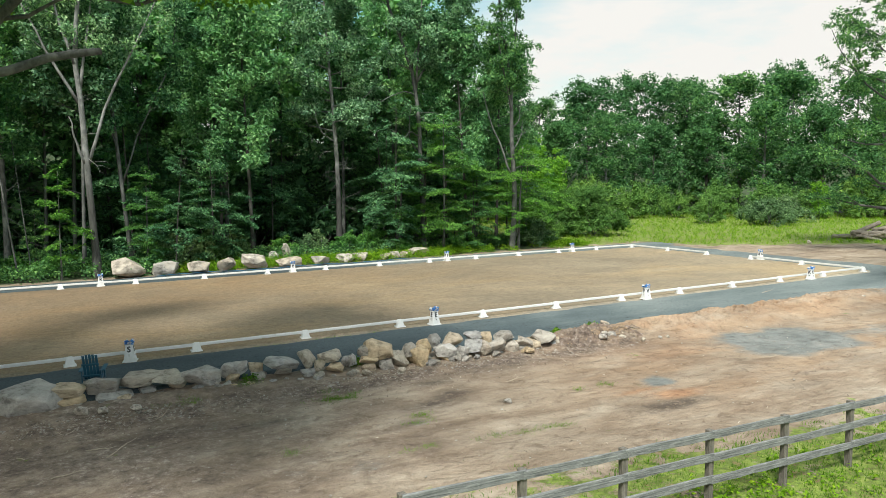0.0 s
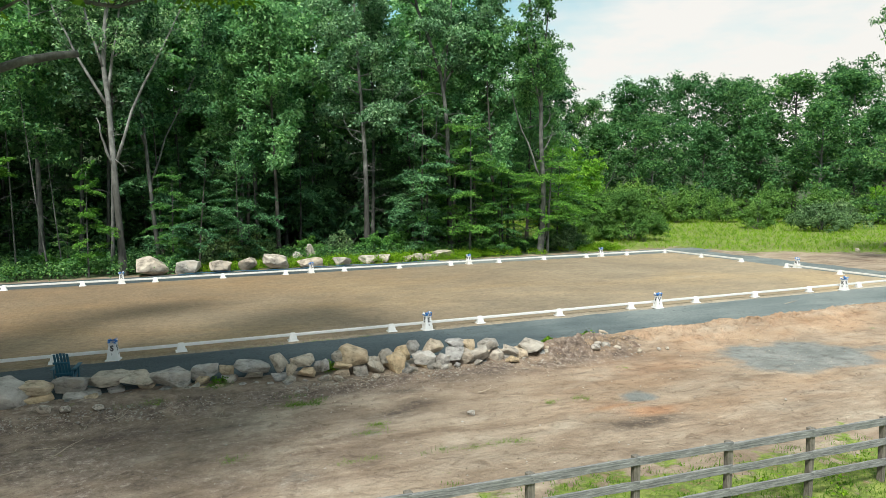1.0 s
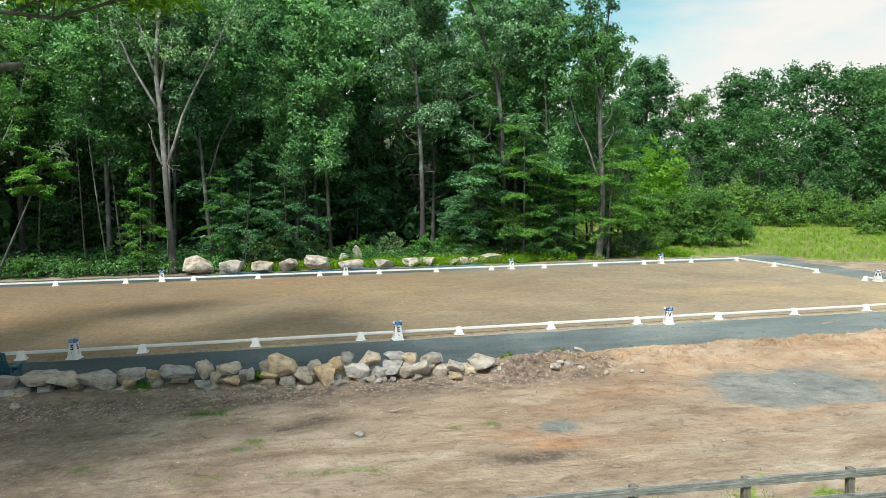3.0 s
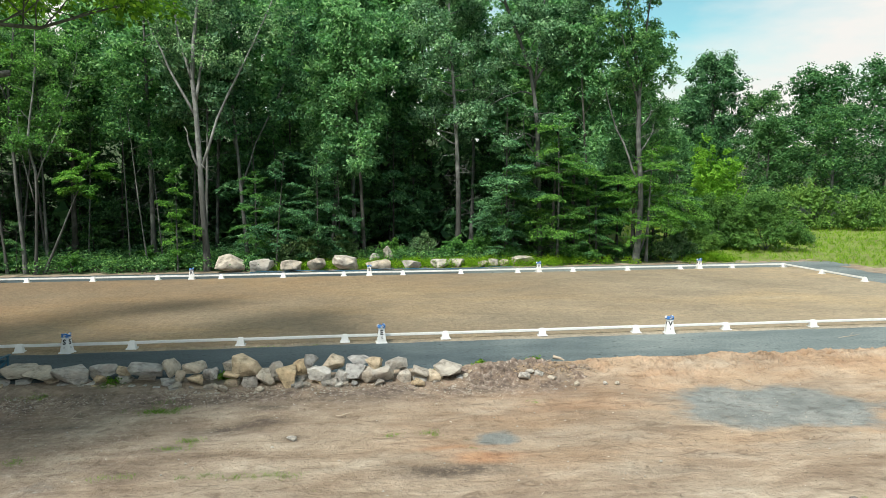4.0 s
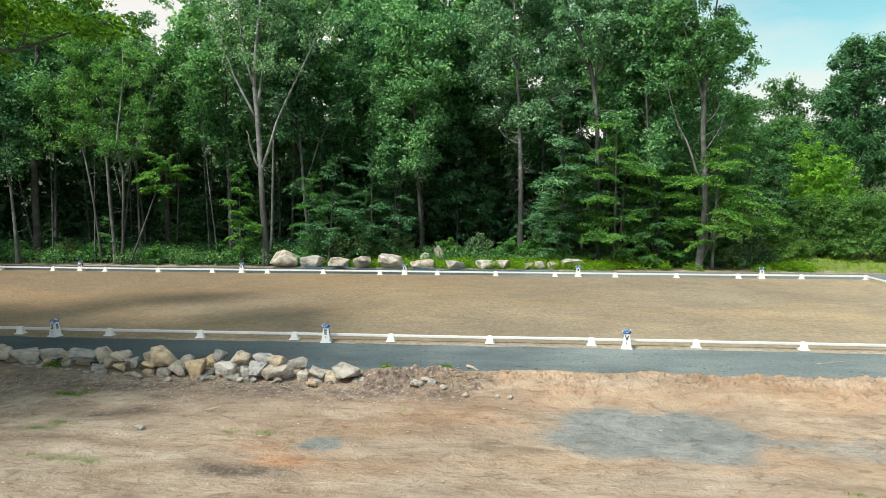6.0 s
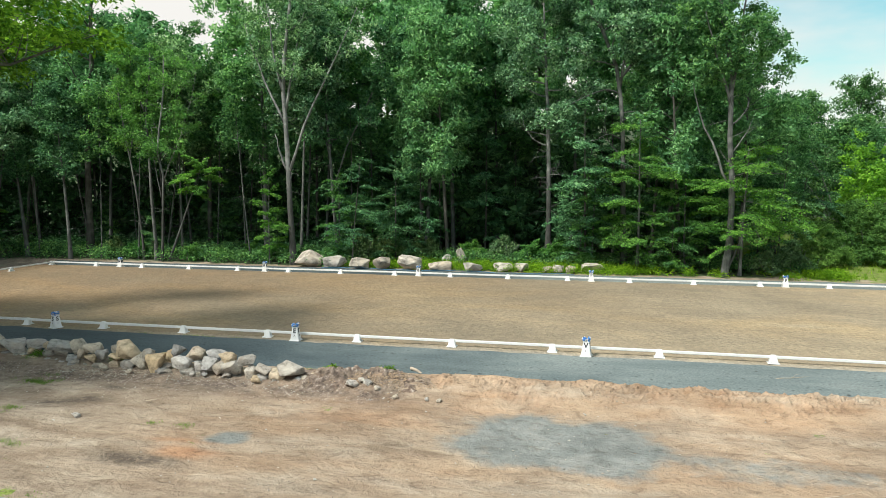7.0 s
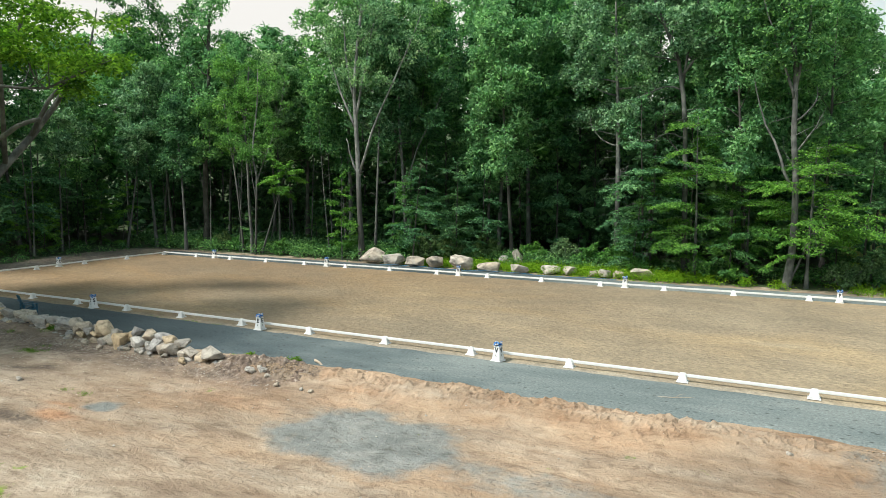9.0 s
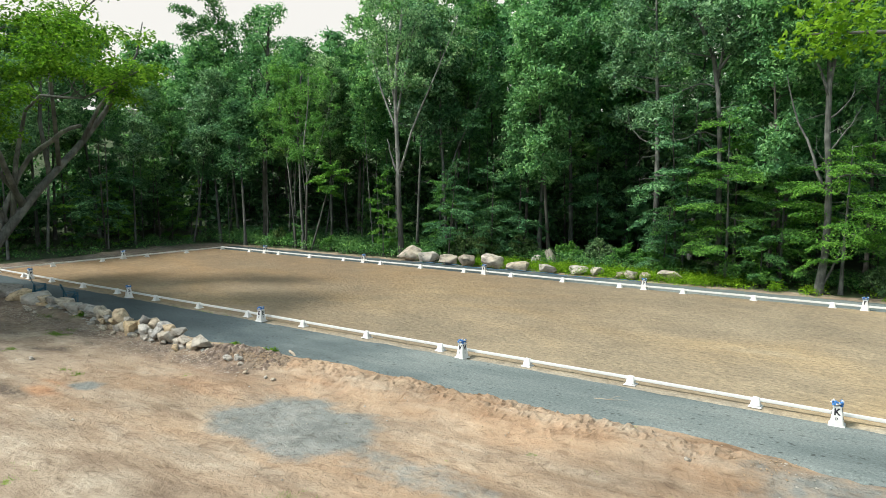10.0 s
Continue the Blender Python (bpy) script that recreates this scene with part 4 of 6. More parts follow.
def tapered_box(bm, cx, cy, z0, z1, w0, d0, w1, d1):
    a = [bm.verts.new((cx + sx * w0 / 2, cy + sy * d0 / 2, z0)) for sx, sy in ((-1, -1), (1, -1), (1, 1), (-1, 1))]
    b = [bm.verts.new((cx + sx * w1 / 2, cy + sy * d1 / 2, z1)) for sx, sy in ((-1, -1), (1, -1), (1, 1), (-1, 1))]
    bm.faces.new(a[::-1])
    bm.faces.new(b)
    for i in range(4):
        j = (i + 1) % 4
        bm.faces.new((a[i], a[j], b[j], b[i]))


def support_mesh():
    bm = bmesh.new()
    tapered_box(bm, 0, 0, 0.03, 0.30, 0.31, 0.26, 0.20, 0.13)
    bmesh.ops.bevel(bm, geom=bm.edges[:], offset=0.018, segments=2, affect="EDGES")
    tapered_box(bm, 0, 0, -0.01, 0.032, 0.40, 0.34, 0.37, 0.31)
    return bm_mesh("support", bm, m_white)


def rail_mesh(length):
    bm = bmesh.new()
    tapered_box(bm, 0, 0, -0.058, 0.058, length, 0.06, length, 0.06)
    bmesh.ops.bevel(bm, geom=bm.edges[:], offset=0.02, segments=2, affect="EDGES")
    return bm_mesh("rail", bm, m_white)


SUPPORT, RAIL = support_mesh(), rail_mesh(3.94)


def arena_fence(points, label):
    fence = new("arena_fence")
    r = random.Random(len(points))
    for i, (x, y) in enumerate(points):
        ang = math.atan2(points[min(i + 1, len(points) - 1)][1] - points[max(i - 1, 0)][1], points[min(i + 1, len(points) - 1)][0] - points[max(i - 1, 0)][0])
        s = part("support", SUPPORT, fence)
        s.matrix_basis = pose(x, y, 0.0, 0, 0, math.degrees(ang) + r.uniform(-3, 3))
        if i:
            px, py = points[i - 1]
            a = math.degrees(math.atan2(y - py, x - px))
            s = part("rail", RAIL, fence)
            s.matrix_basis = pose((x + px) / 2, (y + py) / 2, 0.225 + r.uniform(-0.008, 0.008), 0, r.uniform(-0.2, 0.2), a) @ Matrix.Diagonal((math.hypot(x - px, y - py) / 4.0, 1, 1, 1))
    return tagged(fence, label, "arena fence", "low white rails round the arena")


near_line = [(30.2 - 4.0 * k, -0.16 + 0.008 * k) for k in range(16)]
far_line = [(30.1 - 4.01 * k, 20.0 + 0.04 * math.sin(k)) for k in range(16)]
arena_fence(near_line, "low white plastic arena rail on tapered feet beside the track")
arena_fence(far_line, "low white plastic arena rail on tapered feet beside the woods")
arena_fence([(-30.0, 20 - 4 * k) for k in range(6)], "low white plastic arena rail closing the short end")
arena_fence([(30.25, -0.16), (30.3, 4.0), (30.4, 8.1)], "low white plastic arena rail beside the entrance")
arena_fence([(30.4, 12.1), (30.3, 16.0), (30.1, 20.0)], "low white plastic arena rail running to the far corner")


def text_mesh(body, size):
    cu = bpy.data.curves.new("letter", "FONT")
    cu.body, cu.size, cu.align_x, cu.align_y = body, size, "CENTER", "CENTER"
    cu.extrude, cu.offset = 0.004, 0.010 if size > 0.2 else 0.002
    tmp = new("letter_source", cu)
    dg = bpy.context.evaluated_depsgraph_get()
    dg.update()
    me = bpy.data.meshes.new_from_object(tmp.evaluated_get(dg))
    bpy.data.objects.remove(tmp)
    me.materials.clear()
    me.materials.append(m_black)
    return me


def marker_body():
    bm = bmesh.new()
    tapered_box(bm, 0, 0, 0.04, 0.63, 0.44, 0.44, 0.27, 0.27)
    bmesh.ops.bevel(bm, geom=bm.edges[:], offset=0.02, segments=2, affect="EDGES")
    tapered_box(bm, 0, 0, -0.01, 0.042, 0.54, 0.54, 0.50, 0.50)
    tapered_box(bm, 0, 0, 0.60, 0.66, 0.30, 0.30, 0.28, 0.28)
    return bm_mesh("body", bm, m_white)


def flower_mesh(seed, material, count, spread):
    r = np.random.default_rng(seed)
    quads = []
    for i in range(count):
        c = np.array([r.uniform(-spread, spread), r.uniform(-spread, spread), 0.72 + r.uniform(-0.06, 0.08)])
        n = 10
        ang = np.arange(n) * 2 * math.pi / 5 + r.uniform(0, 6)
        ring = np.stack([np.cos(ang), np.sin(ang), 0.25 + 0.4 * (np.arange(n) >= 5)], -1)
        ctr = c + ring * 0.028 * r.uniform(0.8, 1.3)
        quads.append(leaf_quads(r, ctr, unit(ring * 0.6 + (0, 0, 0.6) + r.normal(0, 0.3, (n, 3))), 0.085, 0.9))
    return quads_mesh("flowers", np.concatenate(quads), material)


MARKER = marker_body()
BLUE, WHITE = flower_mesh(3, m_blue, 22, 0.15), flower_mesh(4, m_petal, 9, 0.16)


def letter_marker(big, small, x, y, turn=0.0):
    ob = new("letter_marker")
    body = part("body", MARKER, ob)
    big_me, small_me = text_mesh(big, 0.30), text_mesh(small, 0.12) if small else None
    slope = math.degrees(math.atan2(0.085, 0.59))
    for side in range(4):
        for me, z, nm in ((big_me, 0.465, "letter"), (small_me, 0.245, "small_letter")):
            if me:
                off = 0.22 - 0.085 * (z - 0.04) / 0.59 + 0.006
                t = part(nm, me, body)
                t.matrix_basis = pose(0, 0, 0, 0, 0, 90 * side) @ pose(0, -off, z, 90 - slope, 0, 0)
    part("blue_flowers", BLUE, ob, "blue artificial flowers")
    part("white_flowers", WHITE, ob, "white artificial flowers")
    ob.matrix_basis = pose(x, y, 0.0, 0, 0, turn) @ Matrix.Diagonal((0.82, 0.82, 0.88, 1))
    said = "white tapered arena marker lettered %s with blue and white flowers" % big
    return tagged(ob, said, "arena marker", "letter markers round the arena")


for big, small, x, y, turn in (("K", "D", 24.45, -0.55, 3), ("V", "L", 11.5, -0.50, -8), ("E", "X", -0.38, -0.45, 4), ("S", "I", -12.0, -0.42, -16), ("H", "G", -24.6, -0.15, 2),
                               ("F", "", 23.6, 20.15, -3), ("P", "", 11.6, 20.1, 2), ("B", "", -0.25, 20.1, 0), ("R", "", -11.9, 20.1, 3), ("M", "", -24.0, 20.15, 0),
                               ("C", "", -30.3, 10.0, 90), ("A", "", 30.9, 7.7, 90)):
    letter_marker(big, small, x, y, turn)

# ---------------------------------------------------------------- stones


def rock_mesh(name, seed, material, points=16, rough=0.05, worn=0.11):
    """A boulder one metre across: the hull of random points, its edges worn down and its faces uneven."""
    r = np.random.default_rng(seed)
    bm = bmesh.new()
    d = unit(r.normal(size=(points, 3)))
    pts = np.sign(d) * np.abs(d) ** 0.72 * r.uniform(0.86, 1.0, (points, 1))
    for p in pts:
        bm.verts.new(p)
    hull = bmesh.ops.convex_hull(bm, input=bm.verts[:])
    loose = [v for v in bm.verts if not v.link_faces]
    bmesh.ops.delete(bm, geom=loose, context="VERTS")
    bmesh.ops.dissolve_limit(bm, angle_limit=radians(20), verts=bm.verts[:], edges=bm.edges[:])
    bmesh.ops.bevel(bm, geom=bm.edges[:], offset=worn, segments=2, affect="EDGES", profile=0.5)
    bmesh.ops.triangulate(bm, faces=bm.faces[:])
    bmesh.ops.subdivide_edges(bm, edges=[e for e in bm.edges if e.calc_length() > 0.35], cuts=1)
    bmesh.ops.triangulate(bm, faces=bm.faces[:])
    for v in bm.verts:
        q = v.co * 1.6 + Vector((seed * 1.37, 0, 0))
        v.co = v.co * (1 + rough * noise.noise(q) + rough * 0.6 * noise.noise(q * 2.7))
    me = bm_mesh(name, bm, material, smooth=True)
    lo = np.array([v.co for v in me.vertices])
    size = lo.max(0) - lo.min(0)
    mid = (lo.max(0) + lo.min(0)) / 2
    for v in me.vertices:
        v.co = Vector(((np.array(v.co) - mid) / size))
    me.set_sharp_from_angle(angle=radians(30))
    return me


wall = new("stone_wall")
tagged(wall, "low row of piled grey and tan fieldstones holding the track", "stone wall")
ROCKS = [rock_mesh("stone", 40 + i, m_stone, 12 + 2 * (i % 5), 0.09, 0.055) for i in range(18)]
stone_count = [0]


def stone(x, y, z, w, h, d=0.0, roll=0.0):
    k = stone_count[0]
    stone_count[0] += 1
    r = random.Random(k)
    ob = part("stone", ROCKS[(k * 7 + k // 18) % len(ROCKS)], wall)
    d = d or 0.5 * (w + h) * r.uniform(0.9, 1.15)
    ob.matrix_basis = pose(x, y, z - 0.04, r.uniform(-10, 10), roll, 180 * r.randint(0, 1) + r.uniform(-20, 20)) @ Matrix.Diagonal((w * 1.02, d * 1.0, h * 1.0, 1))


def wall_line(x):
    return float(np.interp(x, [-25, -14.5, -11.0, -9.0, -7.7, -5.5, -3.3, -1.0, 0.6, 2.0], [-4.3, -4.35, -4.35, -4.55, -4.85, -5.2, -5.25, -5.35, -5.45, -5.2]))


# x, height of the middle, width, height, lean; from the open end back towards the chairs
for x, z, w, h, lean in ((1.78, 0.16, 1.30, 0.62, -6), (2.45, -0.02, 0.40, 0.28, 10), (1.1, 0.0, 0.6, 0.42, 0), (0.72, -0.06, 0.72, 0.30, 0), (0.62, 0.18, 0.58, 0.38, -12), (0.14, 0.06, 0.44, 0.50, 5), (-0.12, 0.40, 0.72, 0.40, 8),
                         (-0.66, 0.08, 0.90, 0.52, -20), (-1.05, 0.16, 0.78, 0.46, -25), (-0.40, -0.14, 0.55, 0.18, 0), (-0.85, 0.46, 0.55, 0.36, 0), (-1.46, 0.24, 0.62, 0.56, -10), (-1.28, 0.55, 0.80, 0.34, 0),
                         (-1.86, 0.06, 0.48, 0.50, 12), (-2.16, 0.50, 0.74, 0.52, 6), (-2.52, -0.02, 0.54, 0.30, 0), (-2.58, 0.24, 0.80, 0.50, -8), (-2.88, 0.56, 0.50, 0.50, 0), (-3.20, 0.36, 0.50, 0.50, 10)):
    stone(x, wall_line(x) + 0.22 * (z > 0.35) + 0.03 * math.sin(x * 9), z - 0.02, w, h, 0, lean)
for x, z, w, h, lean in ((-3.28, -0.02, 0.46, 0.26, 0), (-3.62, 0.18, 0.70, 0.72, 8), (-3.92, 0.40, 0.44, 0.52, 0), (-4.28, 0.10, 0.58, 0.60, 0), (-4.16, 0.18, 0.40, 0.50, 0), (-4.72, 0.02, 0.52, 0.38, 6),
                         (-4.86, 0.46, 0.98, 0.70, 4), (-5.32, -0.04, 0.50, 0.34, -14), (-5.30, 0.22, 0.62, 0.28, 0), (-5.42, 0.50, 0.38, 0.36, 0), (-5.86, 0.26, 0.28, 0.40, 10), (-6.10, 0.24, 0.28, 0.38, 0),
                         (-6.46, 0.10, 0.62, 0.30, 0), (-6.50, 0.44, 0.76, 0.44, -5), (-6.90, 0.20, 0.34, 0.40, 0), (-7.20, 0.02, 0.66, 0.30, 0), (-7.24, 0.42, 0.58, 0.60, 0), (-8.02, 0.14, 0.60, 0.24, 0)):
    stone(x, wall_line(x) + 0.20 * (z > 0.40) + 0.04 * math.sin(x * 7), z, w, h, 0, lean)
for x, z, w, h, lean in ((-8.06, 0.46, 1.08, 0.44, 7), (-8.72, 0.12, 0.48, 0.26, 0), (-8.76, 0.38, 0.44, 0.32, 0), (-9.46, 0.14, 0.46, 0.42, 0), (-9.42, 0.40, 0.88, 0.44, -6), (-10.05, 0.10, 0.62, 0.28, 0),
                         (-10.42, 0.34, 1.10, 0.56, 6), (-11.05, 0.10, 0.50, 0.34, 0), (-11.30, 0.36, 0.95, 0.50, -4), (-11.95, 0.08, 0.70, 0.32, 0), (-12.05, 0.42, 1.22, 0.40, 3), (-12.75, 0.06, 1.00, 0.40, -14),
                         (-13.05, 0.40, 0.98, 0.50, 0), (-13.85, 0.06, 0.90, 0.40, 0), (-13.95, 0.40, 1.05, 0.36, 4), (-14.85, 0.22, 1.60, 0.86, 0), (-15.8, 0.20, 0.9, 0.7, 0), (-16.6, 0.30, 1.3, 0.8, 5)):
    stone(x, wall_line(x) + 0.15 * (z > 0.36) + 0.05 * math.sin(x * 5), z - 0.08, w, h, 0, lean)
for x, z, w, h, lean in ((-17.5, 0.25, 1.2, 0.7, 0), (-18.6, 0.40, 1.9, 0.9, 4), (-18.0, 0.0, 0.9, 0.5, 0), (-20.2, 0.35, 1.8, 0.9, 0), (-21.8, 0.3, 1.5, 0.8, 0), (-23.2, 0.25, 1.5, 0.8, 6), (-24.6, 0.2, 1.2, 0.6, 0)):
    stone(x, wall_line(x) + 0.1 * math.sin(x), z - 0.05, w, h, 0, lean)

fill = random.Random(12)
for i in range(46):
    x = fill.uniform(-15.5, 2.3)
    size = fill.uniform(0.14, 0.32)
    stone(x, wall_line(x) - 0.28 - fill.uniform(-0.08, 0.16), -0.14 + size * 0.25, size * 1.3, size * 0.8, 0, fill.uniform(-20, 20))

for i, (x, y, w, d, h, lean, rot) in enumerate(((-10.1, 24.2, 2.1, 1.7, 1.32, 4, 10), (-7.85, 23.6, 1.75, 1.3, 0.95, 0, -10), (-5.75, 23.4, 1.6, 1.3, 0.92, 0, 30), (-3.85, 23.4, 1.35, 1.1, 1.0, 6, 60),
                                              (-1.85, 23.9, 2.0, 1.5, 1.10, 12, 0), (0.5, 23.7, 1.8, 1.3, 0.75, 0, 15), (2.95, 23.8, 1.4, 1.1, 0.68, 0, -20), (1.45, 27.4, 0.75, 0.7, 1.5, -16, 30), (0.35, 27.2, 0.9, 0.8, 0.9, 0, 0),
                                              (5.2, 24.4, 1.5, 1.1, 0.62, 0, 20), (6.4, 24.6, 1.3, 1.0, 0.62, 0, -30), (8.5, 24.3, 0.9, 0.8, 0.45, 0, 0), (9.2, 24.3, 1.0, 0.9, 0.58, 8, 70), (10.15, 24.4, 0.8, 0.7, 0.55, 0, 10), (11.7, 24.9, 1.8, 1.2, 0.78, -4, 5))):
    b = new("boulder", rock_mesh("boulder", 90 + i, m_boulder, 14 + 2 * (i % 5), 0.13, 0.045))
    b.matrix_basis = pose(x, y, h * 0.42, 0, lean, rot) @ Matrix.Diagonal((w, d, h, 1))
    tagged(b, "rounded pale tan boulder set beside the track at the woods" if h < 1.1 else "large pale grey-tan boulder at the woodland edge", "boulder", "boulders along the woods")

LOOSE = [rock_mesh("loose_stone", 70 + i, m_boulder, 16 + i, 0.08, 0.07) for i in range(5)]
for i, (x, y, s) in enumerate(((-3.1, -9.95, 0.25), (4.0, -5.85, 0.42), (4.5, -5.75, 0.38), (4.9, -5.95, 0.3), (4.25, -5.6, 0.3), (5.6, -6.3, 0.22), (7.0, -6.2, 0.2), (6.6, -6.2, 0.16), (-4.4, -5.75, 0.28), (-12.3, -5.6, 0.3), (-13.6, -5.4, 0.4), (-13.1, -5.5, 0.34), (21.6, -5.3, 0.22), (53.0, 9.0, 0.5), (51.0, 9.5, 0.4), (46.0, 14.0, 0.5))):
    b = new("loose_stone", LOOSE[i % 5])
    b.matrix_basis = pose(x, y, float(ground_height(np.array(x), np.array(y))) + s * 0.25 + 0.2 * math.exp(-((x - 4.0) / 2.1) ** 2 - ((y + 5.15) / 0.85) ** 2), 5 * i % 21, 9 * i % 23, 40 * i) @ Matrix.Diagonal((s, s * 0.8, s * 0.6, 1))
    tagged(b, "small loose pale stone lying on bare earth", "stone", "loose stones on the earth")

# ---------------------------------------------------------------- chairs


def box_bm(bm, size, m):
    g = bmesh.ops.create_cube(bm, size=1.0, matrix=m @ Matrix.Diagonal((*size, 1)))
    return g["verts"]


def slat(name, size, m, parent):
    bm = bmesh.new()
    box_bm(bm, size, Matrix.Identity(4))
    bmesh.ops.bevel(bm, geom=bm.edges[:], offset=min(size) * 0.25, segments=1, affect="EDGES")
    ob = part(name, bm_mesh(name, bm, m_teal), parent)
    ob.matrix_basis = m
    return ob


def lounge_chair(label):
    ch = new("adirondack_chair")
    for i, h in enumerate((0.86, 0.885, 0.90, 0.885, 0.86)):
        x = (i - 2) * 0.105
        slat("back_slat", (0.088, 0.022, h), pose(x, -0.30 - 0.13, 0.30 + h * 0.46, -(-22), 0, 0), ch)
    for z, y in ((0.42, -0.36), (0.80, -0.52)):
        slat("back_rail", (0.56, 0.03, 0.075), pose(0, y - 0.02, z, 22, 0, 0), ch)
    for i in range(6):
        slat("seat_slat", (0.54, 0.085, 0.022), pose(0, 0.30 - i * 0.105, 0.385 - i * 0.026, -14, 0, 0), ch)
    for s in (-1, 1):
        slat("arm", (0.14, 0.74, 0.025), pose(s * 0.36, -0.02, 0.585, 2, 0, 0), ch)
        slat("front_leg", (0.035, 0.10, 0.58), pose(s * 0.31, 0.28, 0.285), ch)
        slat("back_leg", (0.035, 0.98, 0.11), pose(s * 0.27, -0.10, 0.235, 20, 0, 0), ch)
        slat("rear_post", (0.03, 0.07, 0.60), pose(s * 0.31, -0.38, 0.29), ch)
    slat("front_board", (0.56, 0.025, 0.11), pose(0, 0.34, 0.34), ch)
    return tagged(ch, label, "chair", "chairs beside the arena")


c1 = lounge_chair("dark teal slatted wooden garden chair on the stone dust")
c1.matrix_basis = pose(-13.2, -3.15, 0.0, 0, 0, -12) @ Matrix.Diagonal((0.82, 0.88, 0.95, 1))
copy_thing(c1, pose(-17.6, -2.75, 0.0, 0, 0, -28)).scale = (0.82, 0.88, 0.95)

# ---------------------------------------------------------------- timber paddock fence
paddock = tagged(new("paddock_fence"), "weathered grey three-rail timber fence at the turf's edge", "fence")


def board(name, length, height, thick, material, seed):
    r = np.random.default_rng(seed)
    bm = bmesh.new()
    box_bm(bm, (length, thick, height), Matrix.Identity(4))
    bmesh.ops.subdivide_edges(bm, edges=[e for e in bm.edges if abs(e.verts[0].co.x - e.verts[1].co.x) > 0.1], cuts=5)
    for v in bm.verts:
        v.co += Vector((0, r.normal(0, 0.004), r.normal(0, 0.005)))
    bmesh.ops.bevel(bm, geom=[e for e in bm.edges if e.is_boundary is False and e.calc_face_angle(0) > 0.7], offset=0.006, segments=1, affect="EDGES")
    return bm_mesh(name, bm, material)


BOARDS = [board("rail", 2.09, 0.145, 0.038, m_fence, i) for i in range(4)]
POST = board("post", 1.75, 0.12, 0.11, m_post, 9)
for i in range(14):
    px = -9.78 + 2.03 * i
    py = -17.49 - 0.03 * px
    gz = float(ground_height(np.array(px), np.array(py)))
    top = 1.25 - 0.022 * (px - 0.4)
    p = part("post", POST, paddock)
    p.matrix_basis = pose(px, py, top - 0.875 + 0.01 * math.sin(i * 3), 0, -90, 0)
    if i:
        for k, z in enumerate((top - 0.055, top - 0.475, top - 0.895)):
            b = part("rail", BOARDS[(i + k) % 4], paddock)
            b.matrix_basis = pose(px - 1.015, py - 0.078 + 0.036, z + 0.008 * math.sin(i * 2 + k), 0, 1.26 + 0.25 * math.sin(i + k), -1.72)

# ---------------------------------------------------------------- trees along the woods
PALE = "tall forked tree with pale grey bark at the woodland edge"


def plant(tree, x, y, rot=0.0, s=1.0, z=0.0):
    tree.matrix_basis = pose(x, y, z, 0, 0, rot) @ Matrix.Diagonal((s, s, s, 1))
    return tree


plant(make_tree(11, 24.0, 0.245, 14.2, 2.6, bark_pale, leaf_silver, 11000, 0.19, clump=0.80, label=PALE, bare=3, heart=0.15, stems=(
    ((0.0, 0.0), (-0.3, 7.4), (-0.46, 12.1), (-0.7, 14.3), (-0.4, 16.4), (0.1, 20.5)), ((-0.25, 7.2), (1.1, 11.5), (2.4, 14.0), (3.9, 17.0), (5.2, 20.0)),
    ((-0.45, 11.0), (-1.8, 13.5), (-3.2, 16.7), (-4.0, 19.0)), ((-0.35, 7.3), (-0.7, 8.3), (-1.2, 10.3)), ((-0.46, 12.0), (0.1, 15.5), (0.9, 20.0)), ((-0.65, 13.6), (-1.6, 17.4), (-2.0, 20.5)))), -11.8, 24.9)
plant(make_tree(12, 20.0, 0.17, 10.0, 2.4, bark_grey, leaf_forest, 11000, 0.24, clump=0.95, label="slender grey forked tree at the woodland edge", heart=0.26, stems=(
    ((0.0, 0.0), (-0.35, 4.6), (-0.6, 8.5), (-0.9, 12.5), (-0.8, 18.0)), ((-0.4, 6.0), (0.7, 9.5), (1.9, 11.8), (3.2, 14.5), (4.0, 18.0)), ((-0.6, 8.6), (-1.7, 12.0), (-2.4, 17.0)))), -9.4, 28.6)
plant(make_tree(13, 26.0, 0.26, 10.2, 5.0, bark_pale, leaf_silver, 30000, 0.24, (-0.6, 0), branches=26, clump=0.98, label="tall oak with a straight pale trunk and dead lower twigs", bare=16, arms=((9.6, 3.3, 0.15, 4.0), (10.4, 2.9, 0.25, 4.5), (12.5, 0.2, 0.5, 4.5)), droop=0.22), 7.9, 33.3)
plant(make_tree(14, 26.5, 0.23, 13.0, 4.0, bark_grey, leaf_silver, 24000, 0.24, clump=0.95, label="tall grey-barked oak with bare crooked lower limbs", bare=8, arms=((8.6, 2.9, 0.45, 4.6), (9.8, 3.3, 0.35, 4.0), (11.2, 0.3, 0.3, 1.6), (13.2, 3.2, 0.15, 5.0)), stems=(
    ((0.0, 0.0), (-0.16, 5.3), (-0.26, 9.9), (-0.6, 14.1), (-1.1, 16.1), (-2.9, 20.0), (-3.4, 23.0)), ((-0.55, 13.8), (0.0, 17.8), (0.4, 21.0), (0.6, 25.0)), ((-0.6, 14.3), (1.2, 16.4), (2.6, 18.5), (3.4, 21.5)))), 14.0, 28.5)
